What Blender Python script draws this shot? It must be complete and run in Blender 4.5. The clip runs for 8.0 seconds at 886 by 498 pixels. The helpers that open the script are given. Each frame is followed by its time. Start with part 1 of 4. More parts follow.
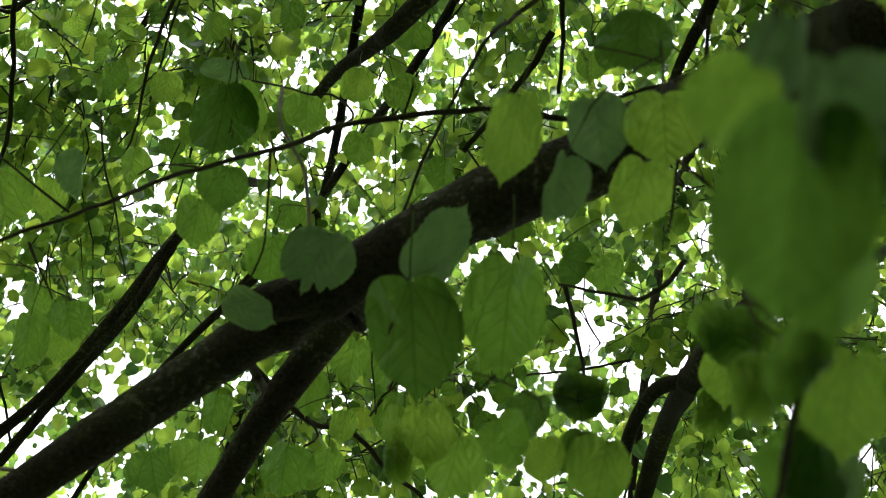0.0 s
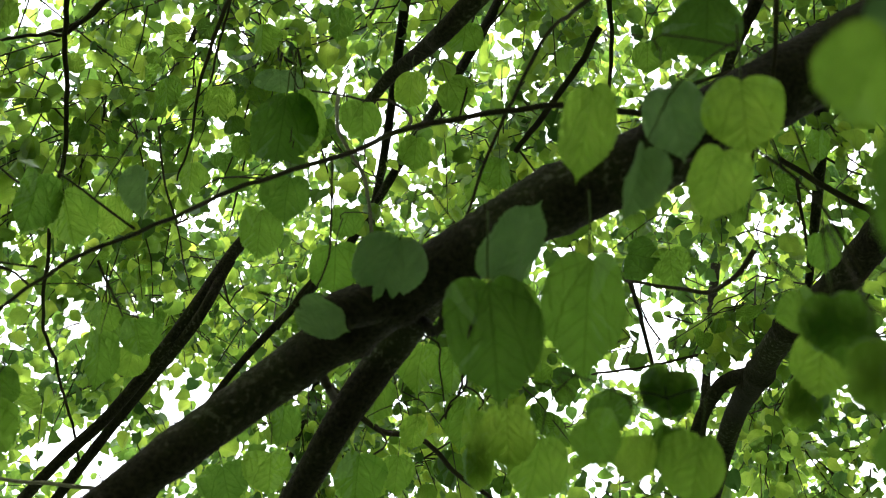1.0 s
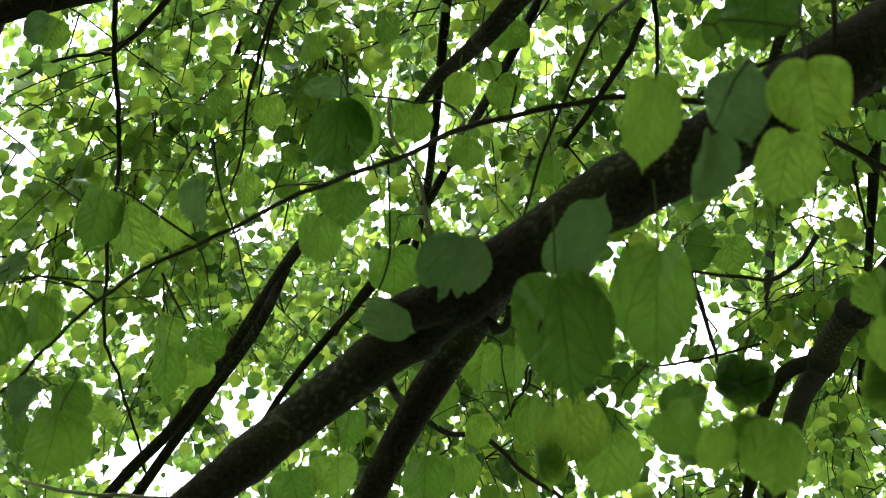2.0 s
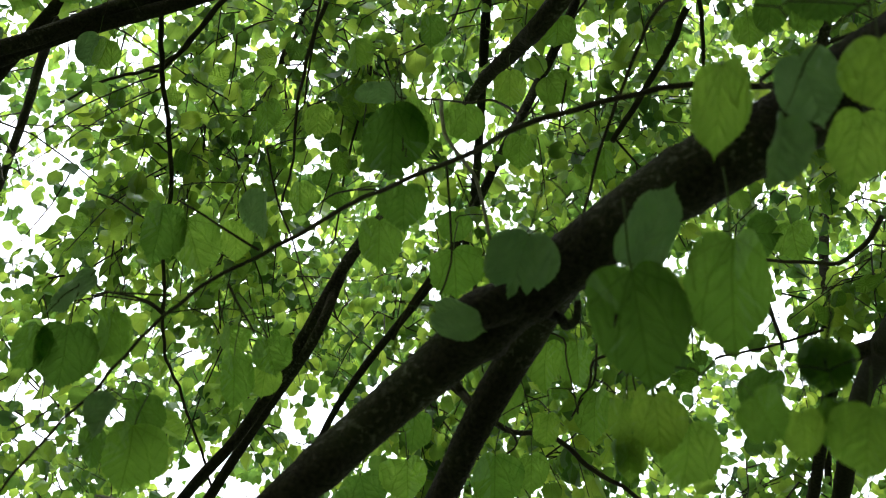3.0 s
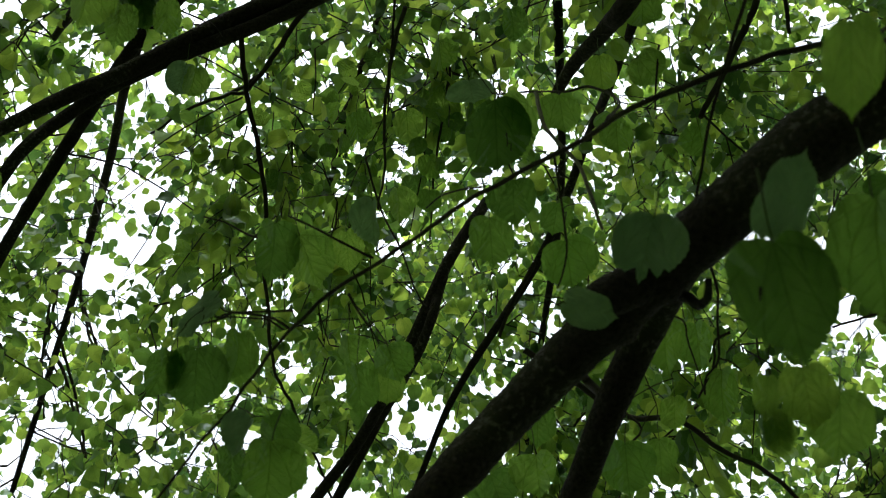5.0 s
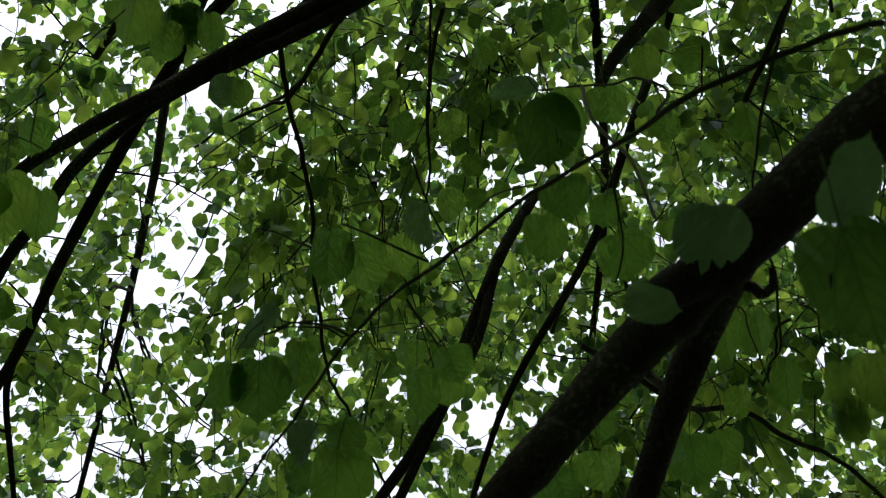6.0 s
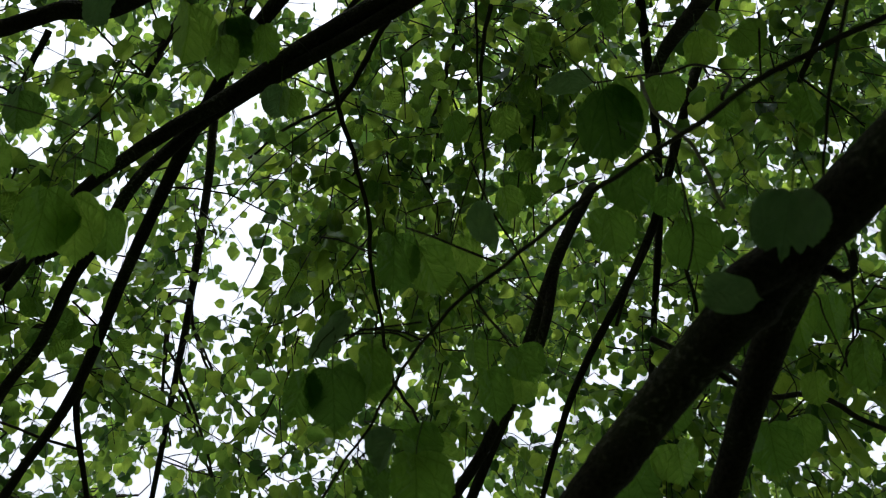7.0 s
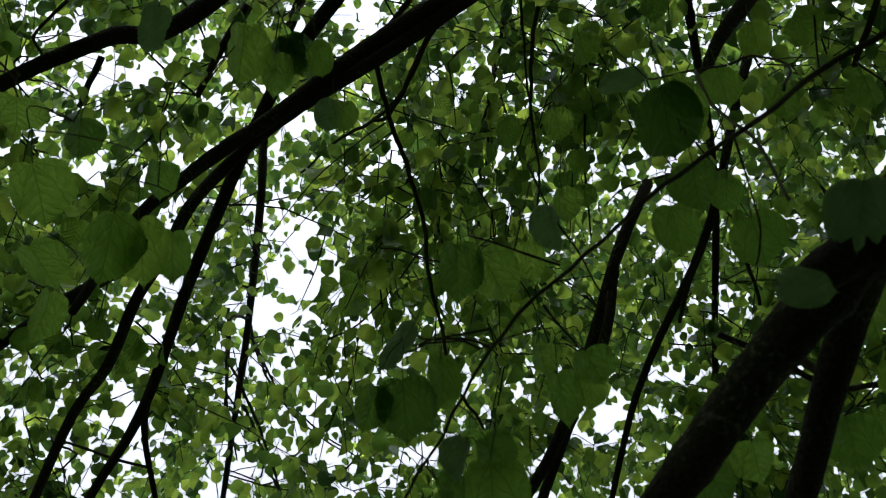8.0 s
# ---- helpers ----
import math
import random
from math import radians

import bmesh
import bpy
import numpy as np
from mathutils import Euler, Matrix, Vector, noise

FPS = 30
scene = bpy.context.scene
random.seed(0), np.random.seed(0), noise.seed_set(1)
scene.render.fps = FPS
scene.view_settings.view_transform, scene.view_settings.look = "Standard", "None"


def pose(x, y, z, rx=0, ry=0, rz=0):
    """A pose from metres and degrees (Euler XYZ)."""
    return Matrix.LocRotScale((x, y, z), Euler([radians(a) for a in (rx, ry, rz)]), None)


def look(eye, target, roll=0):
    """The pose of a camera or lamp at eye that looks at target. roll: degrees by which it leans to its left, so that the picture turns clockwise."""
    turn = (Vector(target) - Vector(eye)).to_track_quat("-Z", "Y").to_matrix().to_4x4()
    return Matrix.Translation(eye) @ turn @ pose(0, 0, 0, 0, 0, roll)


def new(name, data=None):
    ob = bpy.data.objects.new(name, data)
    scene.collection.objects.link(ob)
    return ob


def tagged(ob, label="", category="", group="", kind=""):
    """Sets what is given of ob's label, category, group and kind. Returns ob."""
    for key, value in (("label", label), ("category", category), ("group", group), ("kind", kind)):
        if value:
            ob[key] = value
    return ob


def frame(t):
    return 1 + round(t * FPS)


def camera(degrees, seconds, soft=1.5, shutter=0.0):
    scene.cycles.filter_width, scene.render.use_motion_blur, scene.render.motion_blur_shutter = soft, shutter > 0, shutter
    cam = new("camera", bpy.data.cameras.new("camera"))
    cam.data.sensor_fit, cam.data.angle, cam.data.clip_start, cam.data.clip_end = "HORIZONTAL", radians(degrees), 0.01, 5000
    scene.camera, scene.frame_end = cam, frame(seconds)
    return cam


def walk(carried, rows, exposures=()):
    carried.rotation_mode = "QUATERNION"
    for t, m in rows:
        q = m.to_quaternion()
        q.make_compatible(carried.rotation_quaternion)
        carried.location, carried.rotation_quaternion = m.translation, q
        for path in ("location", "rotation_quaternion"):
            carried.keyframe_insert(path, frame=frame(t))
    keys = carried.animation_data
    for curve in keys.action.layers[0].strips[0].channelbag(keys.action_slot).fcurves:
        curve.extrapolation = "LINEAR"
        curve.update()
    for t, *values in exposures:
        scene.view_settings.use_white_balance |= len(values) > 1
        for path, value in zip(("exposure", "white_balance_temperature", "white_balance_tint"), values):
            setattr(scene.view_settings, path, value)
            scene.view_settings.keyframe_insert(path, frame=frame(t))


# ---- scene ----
SKY_STRENGTH, BRANCHLETS, ROUND_ABOUT = 1.5, 1120, 950

# ---- camera and walk ----
cam = camera(44.0, 8.0, soft=1.05)
cam.data.dof.use_dof = True
cam.data.dof.focus_distance = 2.4
cam.data.dof.aperture_fstop = 10.0
# seconds, eye, yaw to the left, pitch up, roll
PATH = [
    (0, 0.0000, 0.0000, 1.6000, -0.00, 49.42, 0.55),
    (0.5, -0.0143, 0.0050, 1.6050, 1.90, 49.52, 0.71),
    (1, -0.0240, 0.0092, 1.6073, 3.68, 49.61, 0.88),
    (1.5, -0.0315, 0.0105, 1.6071, 5.53, 49.61, 1.04),
    (3, -0.0626, 0.0090, 1.6034, 10.82, 49.72, 1.24),
    (3.5, -0.0763, 0.0069, 1.6059, 12.37, 49.66, 0.94),
    (4, -0.0882, 0.0035, 1.6053, 14.05, 49.63, 0.80),
    (4.5, -0.0983, 0.0046, 1.6033, 15.53, 49.63, 0.79),
    (6, -0.1218, -0.0038, 1.6093, 20.30, 49.42, 0.36),
    (6.5, -0.1322, -0.0066, 1.6142, 22.12, 49.38, 0.30),
    (7, -0.1434, -0.0099, 1.6169, 24.14, 49.31, 0.33),
    (7.5, -0.1507, -0.0133, 1.6190, 26.04, 49.32, 0.46),
    (8, -0.1578, -0.0193, 1.6219, 28.09, 49.46, 0.60),
]
walk(
    cam,
    [(t, Matrix.Translation((x, y, z)) @ pose(0, 0, 0, 90 + pitch, 0, yaw) @ pose(0, 0, 0, 0, 0, roll)) for t, x, y, z, yaw, pitch, roll in PATH],
    exposures=[(0.0, 0.30, 6700, 10), (1.5, 0.64, 6550, 10), (3.0, 0.20, 6400, 10), (4.5, -0.40, 6300, 10), (6.0, -1.15, 6200, 11), (8.0, -1.42, 6150, 13)],
)

# ---- world and sun: a bright overcast sky ----
world = bpy.data.worlds.new("overcast_sky")
scene.world = world
world.use_nodes = True
wn, wl = world.node_tree.nodes, world.node_tree.links
sky = wn.new("ShaderNodeTexSky")
sky.sky_type, sky.sun_disc = "NISHITA", False
sky.sun_elevation, sky.sun_rotation = radians(52), radians(160)
sky.air_density, sky.dust_density, sky.ozone_density = 1.0, 4.0, 1.0
pale = wn.new("ShaderNodeHueSaturation")
pale.inputs["Saturation"].default_value = 0.2
wl.new(sky.outputs[0], pale.inputs["Color"])
# an overcast vault: three times brighter overhead than at the horizon
vault, height = wn.new("ShaderNodeTexCoord"), wn.new("ShaderNodeSeparateXYZ")
wl.new(vault.outputs["Generated"], height.inputs[0])
rise = wn.new("ShaderNodeMapRange")
rise.inputs["From Min"].default_value, rise.inputs["From Max"].default_value = 0.0, 1.0
rise.inputs["To Min"].default_value, rise.inputs["To Max"].default_value = 0.16, 1.3
wl.new(height.outputs[2], rise.inputs["Value"])
cloud = wn.new("ShaderNodeMix")
cloud.data_type, cloud.blend_type = "RGBA", "MULTIPLY"
cloud.inputs[0].default_value = 1.0
wl.new(pale.outputs[0], cloud.inputs[6])
wl.new(rise.outputs[0], cloud.inputs[7])
wl.new(cloud.outputs[2], wn["Background"].inputs["Color"])
wn["Background"].inputs["Strength"].default_value = SKY_STRENGTH

sun = new("sun", bpy.data.lights.new("sun", "SUN"))
sun.data.energy, sun.data.angle, sun.data.color = 1.4, radians(25), (1.0, 0.97, 0.92)
sun.matrix_world = look((0.5, -3.0, 9.0), (0.0, 1.2, 2.6))


# ---- materials ----
def material(name):
    m = bpy.data.materials.new(name)
    m.use_nodes = True
    n, l = m.node_tree.nodes, m.node_tree.links
    n.clear()
    return m, n, l, n.new("ShaderNodeOutputMaterial")


def ramp(n, stops):
    r = n.new("ShaderNodeValToRGB")
    e = r.color_ramp.elements
    e[0].position, e[0].color = stops[0][0], (*stops[0][1], 1)
    e[1].position, e[1].color = stops[-1][0], (*stops[-1][1], 1)
    for p, c in stops[1:-1]:
        k = e.new(p)
        k.color = (*c, 1)
    return r


def math_node(n, l, kind, a, b=None):
    m = n.new("ShaderNodeMath")
    m.operation = kind
    for i, v in enumerate((a, b)):
        if v is None:
            continue
        if isinstance(v, (int, float)):
            m.inputs[i].default_value = v
        else:
            l.new(v, m.inputs[i])
    return m.outputs[0]


def leaf_material(name, skins, blades, relief=True, sheen_share=0.06, through_share=0.66):
    """A thin living leaf: it reflects on its skin and lets green light through its blade. Veins spread from the foot of the blade, which lies at the UV origin."""
    m, n, l, out = material(name)
    info, geo = n.new("ShaderNodeObjectInfo"), n.new("ShaderNodeNewGeometry")
    chance = math_node(n, l, "FRACT", math_node(n, l, "ADD", info.outputs["Random"], geo.outputs["Random Per Island"]))
    skin, blade = (ramp(n, list(zip((0.0, 0.35, 0.8, 1.0), c))) for c in (skins, blades))
    l.new(chance, skin.inputs[0])
    l.new(chance, blade.inputs[0])
    coord = n.new("ShaderNodeTexCoord")
    blotch = n.new("ShaderNodeTexNoise")
    blotch.inputs["Scale"].default_value = 2.6 if relief else 30.0
    blotch.inputs["Detail"].default_value = 3.0
    l.new(coord.outputs["Object"], blotch.inputs["Vector"])
    spread = ramp(n, [(0.3, (0.74, 0.78, 0.74)), (0.7, (1.08, 1.05, 1.0))])
    l.new(blotch.outputs[0], spread.inputs[0])

    def tint(a, b):
        mix = n.new("ShaderNodeMix")
        mix.data_type, mix.blend_type = "RGBA", "MULTIPLY"
        mix.inputs[0].default_value = 1.0
        l.new(a, mix.inputs[6])
        l.new(b, mix.inputs[7])
        return mix.outputs[2]

    def line(off, wide, strength):
        """1 on a vein, falling softly to 0 beside it."""
        r = n.new("ShaderNodeMapRange")
        r.interpolation_type = "SMOOTHSTEP"
        r.inputs["From Min"].default_value, r.inputs["From Max"].default_value = 0.0, wide
        r.inputs["To Min"].default_value, r.inputs["To Max"].default_value = strength, 0.0
        l.new(off, r.inputs["Value"])
        return r.outputs[0]

    def calc(kind, a, b=None):
        return math_node(n, l, kind, a, b)

    wander = n.new("ShaderNodeTexNoise")
    wander.inputs["Scale"].default_value = 5.0
    l.new(coord.outputs["UV"], wander.inputs["Vector"])
    bend = calc("MULTIPLY", calc("SUBTRACT", wander.outputs[0], 0.5), 0.13)
    part_uv = n.new("ShaderNodeSeparateXYZ")
    l.new(coord.outputs["UV"], part_uv.inputs[0])
    u, v = calc("ABSOLUTE", part_uv.outputs[0]), part_uv.outputs[1]
    reach = calc("SQRT", calc("ADD", calc("MULTIPLY", u, u), calc("MULTIPLY", v, v)))
    fan = calc("ADD", calc("ARCTAN2", u, v), bend)
    # the midrib and two side ribs from the foot, which bend towards the tip
    ribs = line(u, 0.016, 1.0)
    for at, strength in ((0.60, 0.85), (1.20, 0.7)):
        off = calc("MULTIPLY", reach, calc("ABSOLUTE", calc("SUBTRACT", calc("ADD", fan, calc("MULTIPLY", reach, 0.22)), at)))
        ribs = calc("MAXIMUM", ribs, line(off, 0.014, strength))
    # side veins off the midrib above the ribs, and off the ribs below them
    inner = calc("PINGPONG", calc("MULTIPLY", calc("ADD", calc("SUBTRACT", v, calc("MULTIPLY", u, 0.85)), bend), 6.5), 0.5)
    outer = calc("PINGPONG", calc("MULTIPLY", calc("ADD", calc("ADD", calc("MULTIPLY", u, 1.0), calc("MULTIPLY", v, 0.25)), bend), 7.0), 0.5)
    above = calc("LESS_THAN", fan, 0.60)
    saw = calc("ADD", calc("MULTIPLY", inner, above), calc("MULTIPLY", outer, calc("SUBTRACT", 1.0, above)))
    vein = calc("MAXIMUM", ribs, line(saw, 0.10, 0.5))
    shade = n.new("ShaderNodeMix")
    shade.data_type = "RGBA"
    l.new(calc("MULTIPLY", vein, 0.65 if relief else 0.45), shade.inputs[0])
    shade.inputs[6].default_value, shade.inputs[7].default_value = (1, 1, 1, 1), (0.45, 0.52, 0.32, 1)
    blade_c = tint(tint(blade.outputs[0], spread.outputs[0]), shade.outputs[2])
    skin_c = tint(skin.outputs[0], spread.outputs[0])
    diffuse, through_blade, gloss = n.new("ShaderNodeBsdfDiffuse"), n.new("ShaderNodeBsdfTranslucent"), n.new("ShaderNodeBsdfGlossy")
    l.new(skin_c, diffuse.inputs["Color"])
    l.new(blade_c, through_blade.inputs["Color"])
    gloss.inputs["Roughness"].default_value = 0.5
    gloss.inputs["Color"].default_value = (0.55, 0.62, 0.62, 1)
    if relief:
        mesh_net = n.new("ShaderNodeTexVoronoi")
        mesh_net.feature = "DISTANCE_TO_EDGE"
        mesh_net.inputs["Scale"].default_value = 34.0
        l.new(coord.outputs["UV"], mesh_net.inputs["Vector"])
        bump = n.new("ShaderNodeBump")
        bump.inputs["Strength"].default_value, bump.inputs["Distance"].default_value = 0.9, 0.003
        l.new(calc("ADD", calc("SUBTRACT", calc("MULTIPLY", saw, 1.2), calc("MULTIPLY", vein, 0.8)), calc("MULTIPLY", mesh_net.outputs[0], 0.7)), bump.inputs["Height"])
        for node in (diffuse, through_blade, gloss):
            l.new(bump.outputs[0], node.inputs["Normal"])
    body = n.new("ShaderNodeMixShader")
    body.inputs[0].default_value = through_share
    l.new(diffuse.outputs[0], body.inputs[1])
    l.new(through_blade.outputs[0], body.inputs[2])
    sheen = n.new("ShaderNodeFresnel")
    sheen.inputs["IOR"].default_value = 1.33
    top = n.new("ShaderNodeMixShader")
    l.new(calc("MULTIPLY", sheen.outputs[0], sheen_share), top.inputs[0])
    l.new(body.outputs[0], top.inputs[1])
    l.new(gloss.outputs[0], top.inputs[2])
    l.new(top.outputs[0], out.inputs[0])
    return m


def bark_material(name, dark, pale, lichen, scale, rough=0.9, depth=0.005):
    m, n, l, out = material(name)
    coord = n.new("ShaderNodeTexCoord")
    wood = n.new("ShaderNodeBsdfPrincipled")
    big, small, spots = (n.new("ShaderNodeTexNoise") for _ in range(3))
    for node, s, d in ((big, scale, 4.0), (small, scale * 22, 6.0), (spots, scale * 16, 3.0)):
        node.inputs["Scale"].default_value, node.inputs["Detail"].default_value = s, d
        l.new(coord.outputs["Object"], node.inputs["Vector"])
    col = ramp(n, [(0.3, dark), (0.7, pale)])
    l.new(small.outputs[0], col.inputs[0])
    mask = ramp(n, [(0.52, (0, 0, 0)), (0.66, (1, 1, 1))])
    l.new(spots.outputs[0], mask.inputs[0])
    mix = n.new("ShaderNodeMix")
    mix.data_type = "RGBA"
    where = ramp(n, [(0.52, (0, 0, 0)), (0.66, (1, 1, 1))])
    l.new(big.outputs[0], where.inputs[0])
    l.new(math_node(n, l, "MULTIPLY", mask.outputs[0], where.outputs[0]), mix.inputs[0])
    l.new(col.outputs[0], mix.inputs[6])
    mix.inputs[7].default_value = (*lichen, 1)
    moss = n.new("ShaderNodeMix")
    moss.data_type = "RGBA"
    patch = ramp(n, [(0.5, (0, 0, 0)), (0.75, (0.6, 0.6, 0.6))])
    l.new(big.outputs[0], patch.inputs[0])
    l.new(patch.outputs[0], moss.inputs[0])
    l.new(mix.outputs[2], moss.inputs[6])
    moss.inputs[7].default_value = (0.028, 0.032, 0.013, 1)
    l.new(moss.outputs[2], wood.inputs["Base Color"])
    wood.inputs["Roughness"].default_value = rough
    wood.inputs["Specular IOR Level"].default_value = 0.12
    crack = n.new("ShaderNodeTexVoronoi")
    crack.feature = "DISTANCE_TO_EDGE"
    crack.inputs["Scale"].default_value = scale * 16
    l.new(coord.outputs["Object"], crack.inputs["Vector"])
    rise = math_node(n, l, "ADD", math_node(n, l, "MULTIPLY", crack.outputs[0], 0.6), small.outputs[0])
    bump = n.new("ShaderNodeBump")
    bump.inputs["Strength"].default_value, bump.inputs["Distance"].default_value = 0.9, depth
    l.new(rise, bump.inputs["Height"])
    l.new(bump.outputs[0], wood.inputs["Normal"])
    l.new(wood.outputs[0], out.inputs[0])
    return m


def ground_material():
    m, n, l, out = material("turf")
    coord = n.new("ShaderNodeTexCoord")
    soil = n.new("ShaderNodeBsdfPrincipled")
    a, b = n.new("ShaderNodeTexNoise"), n.new("ShaderNodeTexNoise")
    a.inputs["Scale"].default_value, b.inputs["Scale"].default_value = 0.8, 40.0
    for node in (a, b):
        l.new(coord.outputs["Object"], node.inputs["Vector"])
    both = math_node(n, l, "MULTIPLY", math_node(n, l, "ADD", a.outputs[0], b.outputs[0]), 0.5)
    col = ramp(n, [(0.3, (0.035, 0.03, 0.018)), (0.5, (0.045, 0.075, 0.02)), (0.7, (0.07, 0.11, 0.03))])
    l.new(both, col.inputs[0])
    l.new(col.outputs[0], soil.inputs["Base Color"])
    soil.inputs["Roughness"].default_value = 1.0
    bump = n.new("ShaderNodeBump")
    bump.inputs["Distance"].default_value = 0.03
    l.new(b.outputs[0], bump.inputs["Height"])
    l.new(bump.outputs[0], soil.inputs["Normal"])
    l.new(soil.outputs[0], out.inputs[0])
    return m


GREEN_SKIN = ((0.030, 0.065, 0.017), (0.048, 0.095, 0.022), (0.064, 0.115, 0.026), (0.075, 0.125, 0.030))
# paler, less see-through leaves; their sky sheen is put into the skin colour
SKYLIT_SKIN = ((0.24, 0.34, 0.20), (0.27, 0.37, 0.22), (0.30, 0.41, 0.25), (0.33, 0.44, 0.27))
LEAF = leaf_material("linden_leaf", GREEN_SKIN, ((0.10, 0.21, 0.032), (0.18, 0.355, 0.048), (0.275, 0.47, 0.062), (0.37, 0.575, 0.075)))
SKYLIT_LEAF = leaf_material("linden_leaf_skylit", SKYLIT_SKIN, ((0.065, 0.145, 0.045), (0.085, 0.18, 0.055), (0.10, 0.21, 0.06), (0.115, 0.23, 0.065)), True, 0.2, 0.4)
FAR_LEAF = leaf_material("linden_leaf_crown", GREEN_SKIN, ((0.05, 0.115, 0.030), (0.18, 0.325, 0.050), (0.345, 0.51, 0.072), (0.54, 0.70, 0.10)), False, 0.08)
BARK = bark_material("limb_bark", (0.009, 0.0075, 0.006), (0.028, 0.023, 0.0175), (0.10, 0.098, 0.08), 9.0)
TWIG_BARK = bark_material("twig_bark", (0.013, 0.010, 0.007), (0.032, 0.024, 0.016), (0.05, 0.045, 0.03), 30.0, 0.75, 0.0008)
GREY_BARK = bark_material("dead_twig_bark", (0.11, 0.10, 0.08), (0.22, 0.20, 0.16), (0.26, 0.25, 0.21), 30.0, 0.85, 0.0008)
TURF = ground_material()
STALK = bark_material("leaf_stalk", (0.035, 0.055, 0.018), (0.07, 0.10, 0.03), (0.06, 0.07, 0.03), 30.0, 0.6, 0.0003)


# ---- shapes ----
def smooth_path(points, count):
    """A smooth curve through the points (Catmull-Rom), as count places."""
    c = np.asarray(points, float)
    q = np.vstack([2 * c[0] - c[1], c, 2 * c[-1] - c[-2]])
    u = np.linspace(0, len(c) - 1 - 1e-9, count)
    i = u.astype(int)
    f = (u - i)[:, None]
    a, b, d, e = q[i], q[i + 1], q[i + 2], q[i + 3]
    return 0.5 * (2 * b + (d - a) * f + (2 * a - 5 * b + 4 * d - e) * f**2 + (3 * b - a - 3 * d + e) * f**3)


def tube_data(path, radii, sides, rough=0.0, seed=0.0):
    """Vertices and faces of a round stem along a path; rough makes its skin uneven."""
    path, radii = np.asarray(path, float), np.asarray(radii, float)
    way = np.gradient(path, axis=0)
    way /= np.linalg.norm(way, axis=1, keepdims=True) + 1e-12
    ref = np.array([0.31, 0.22, 0.92])
    right = np.cross(way, ref)
    right /= np.linalg.norm(right, axis=1, keepdims=True) + 1e-12
    over = np.cross(right, way)
    ang = np.linspace(0, 2 * np.pi, sides, endpoint=False)
    ring = right[:, None] * np.cos(ang)[None, :, None] + over[:, None] * np.sin(ang)[None, :, None]
    r = np.repeat(radii[:, None], sides, 1)
    if rough:
        for i in range(len(path)):
            for k in range(sides):
                p = Vector(path[i] + ring[i, k] * radii[i])
                r[i, k] *= 1 + rough * (0.6 * noise.noise(p * 14 + Vector((seed, 0, 0))) + 0.45 * noise.noise(p * 60) + 0.35 * noise.noise(p * 170))
    verts = (path[:, None] + ring * r[..., None]).reshape(-1, 3)
    n = len(path)
    i, k = np.meshgrid(np.arange(n - 1), np.arange(sides), indexing="ij")
    k2 = (k + 1) % sides
    faces = np.stack([i * sides + k, i * sides + k2, (i + 1) * sides + k2, (i + 1) * sides + k], -1).reshape(-1, 4)
    return verts, faces


def mesh_of(name, verts, faces, mat, smooth=True, caps=()):
    me = bpy.data.meshes.new(name)
    me.from_pydata(np.asarray(verts).tolist(), [], [list(map(int, f)) for f in faces] + [list(c) for c in caps])
    me.materials.append(mat)
    if smooth:
        me.polygons.foreach_set("use_smooth", [True] * len(me.polygons))
    me.update()
    return me


CARRIERS = []  # (object, places along it, radii)
CLEAR = []  # paths of the limbs kept free of sprays on the side towards EYE


def stem(name, points, radius, end_radius, mat, parent, label="", sides=12, step=0.03, rough=0.1, burls=(), clear=False):
    """One limb or twig as a tapered, uneven round stem. burls: (share of the length, height) of swellings."""
    c = np.asarray(points, float)
    length = np.linalg.norm(np.diff(c, axis=0), axis=1).sum()
    count = max(6, int(length / step))
    path = smooth_path(points, count)
    if radius < 0.0095:
        # twigs are crooked: a slow bend and a kink at each bud
        for i in range(1, count - 1):
            p = Vector(path[i])
            path[i] += 0.5 * min(radius, 0.006) * (2.2 * np.array(noise.noise_vector(p * 9)) + 1.4 * np.array(noise.noise_vector(p * 31)))
    s = np.linspace(0, 1, count)
    radii = radius + (end_radius - radius) * s
    for at, high in burls:
        radii = radii + high * np.exp(-(((s - at) * length / 0.03) ** 2))
    verts, faces = tube_data(path, radii, sides, rough, len(CARRIERS) * 3.7)
    caps = (list(range(sides))[::-1], list(range((count - 1) * sides, count * sides)))
    ob = new(name, mesh_of(name, verts, faces, mat, True, caps))
    ob.parent = parent
    if label:
        tagged(ob, label)
    CARRIERS.append((ob, path, radii))
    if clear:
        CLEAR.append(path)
    return ob


def leaf_outline(steps, skew, teeth):
    """The broad, round-hearted edge of a linden leaf of length 1, its stalk at the origin and its short tip at y = 1."""
    half = [(0.0, 1.0), (0.03, 0.93), (0.115, 0.87), (0.26, 0.80), (0.40, 0.68), (0.478, 0.49), (0.482, 0.29), (0.41, 0.10), (0.27, -0.02), (0.11, -0.045), (0.0, 0.012)]
    c = smooth_path([(x, y, 0) for x, y in half], steps)[:, :2]
    c[0], c[-1] = (0, 1), (0, 0.012)
    if teeth:
        # saw teeth that lean towards the tip
        out = np.zeros(steps)
        out[1:-1:2] = teeth
        c = c + (c - (0, 0.42)) * out[:, None] + np.column_stack([np.zeros(steps), out * 0.5])
        c[0] = (0, 1)
    left = c[1:-1][::-1] * (-1 - skew, 1) + (0, skew * -0.15)
    return np.vstack([c, left])


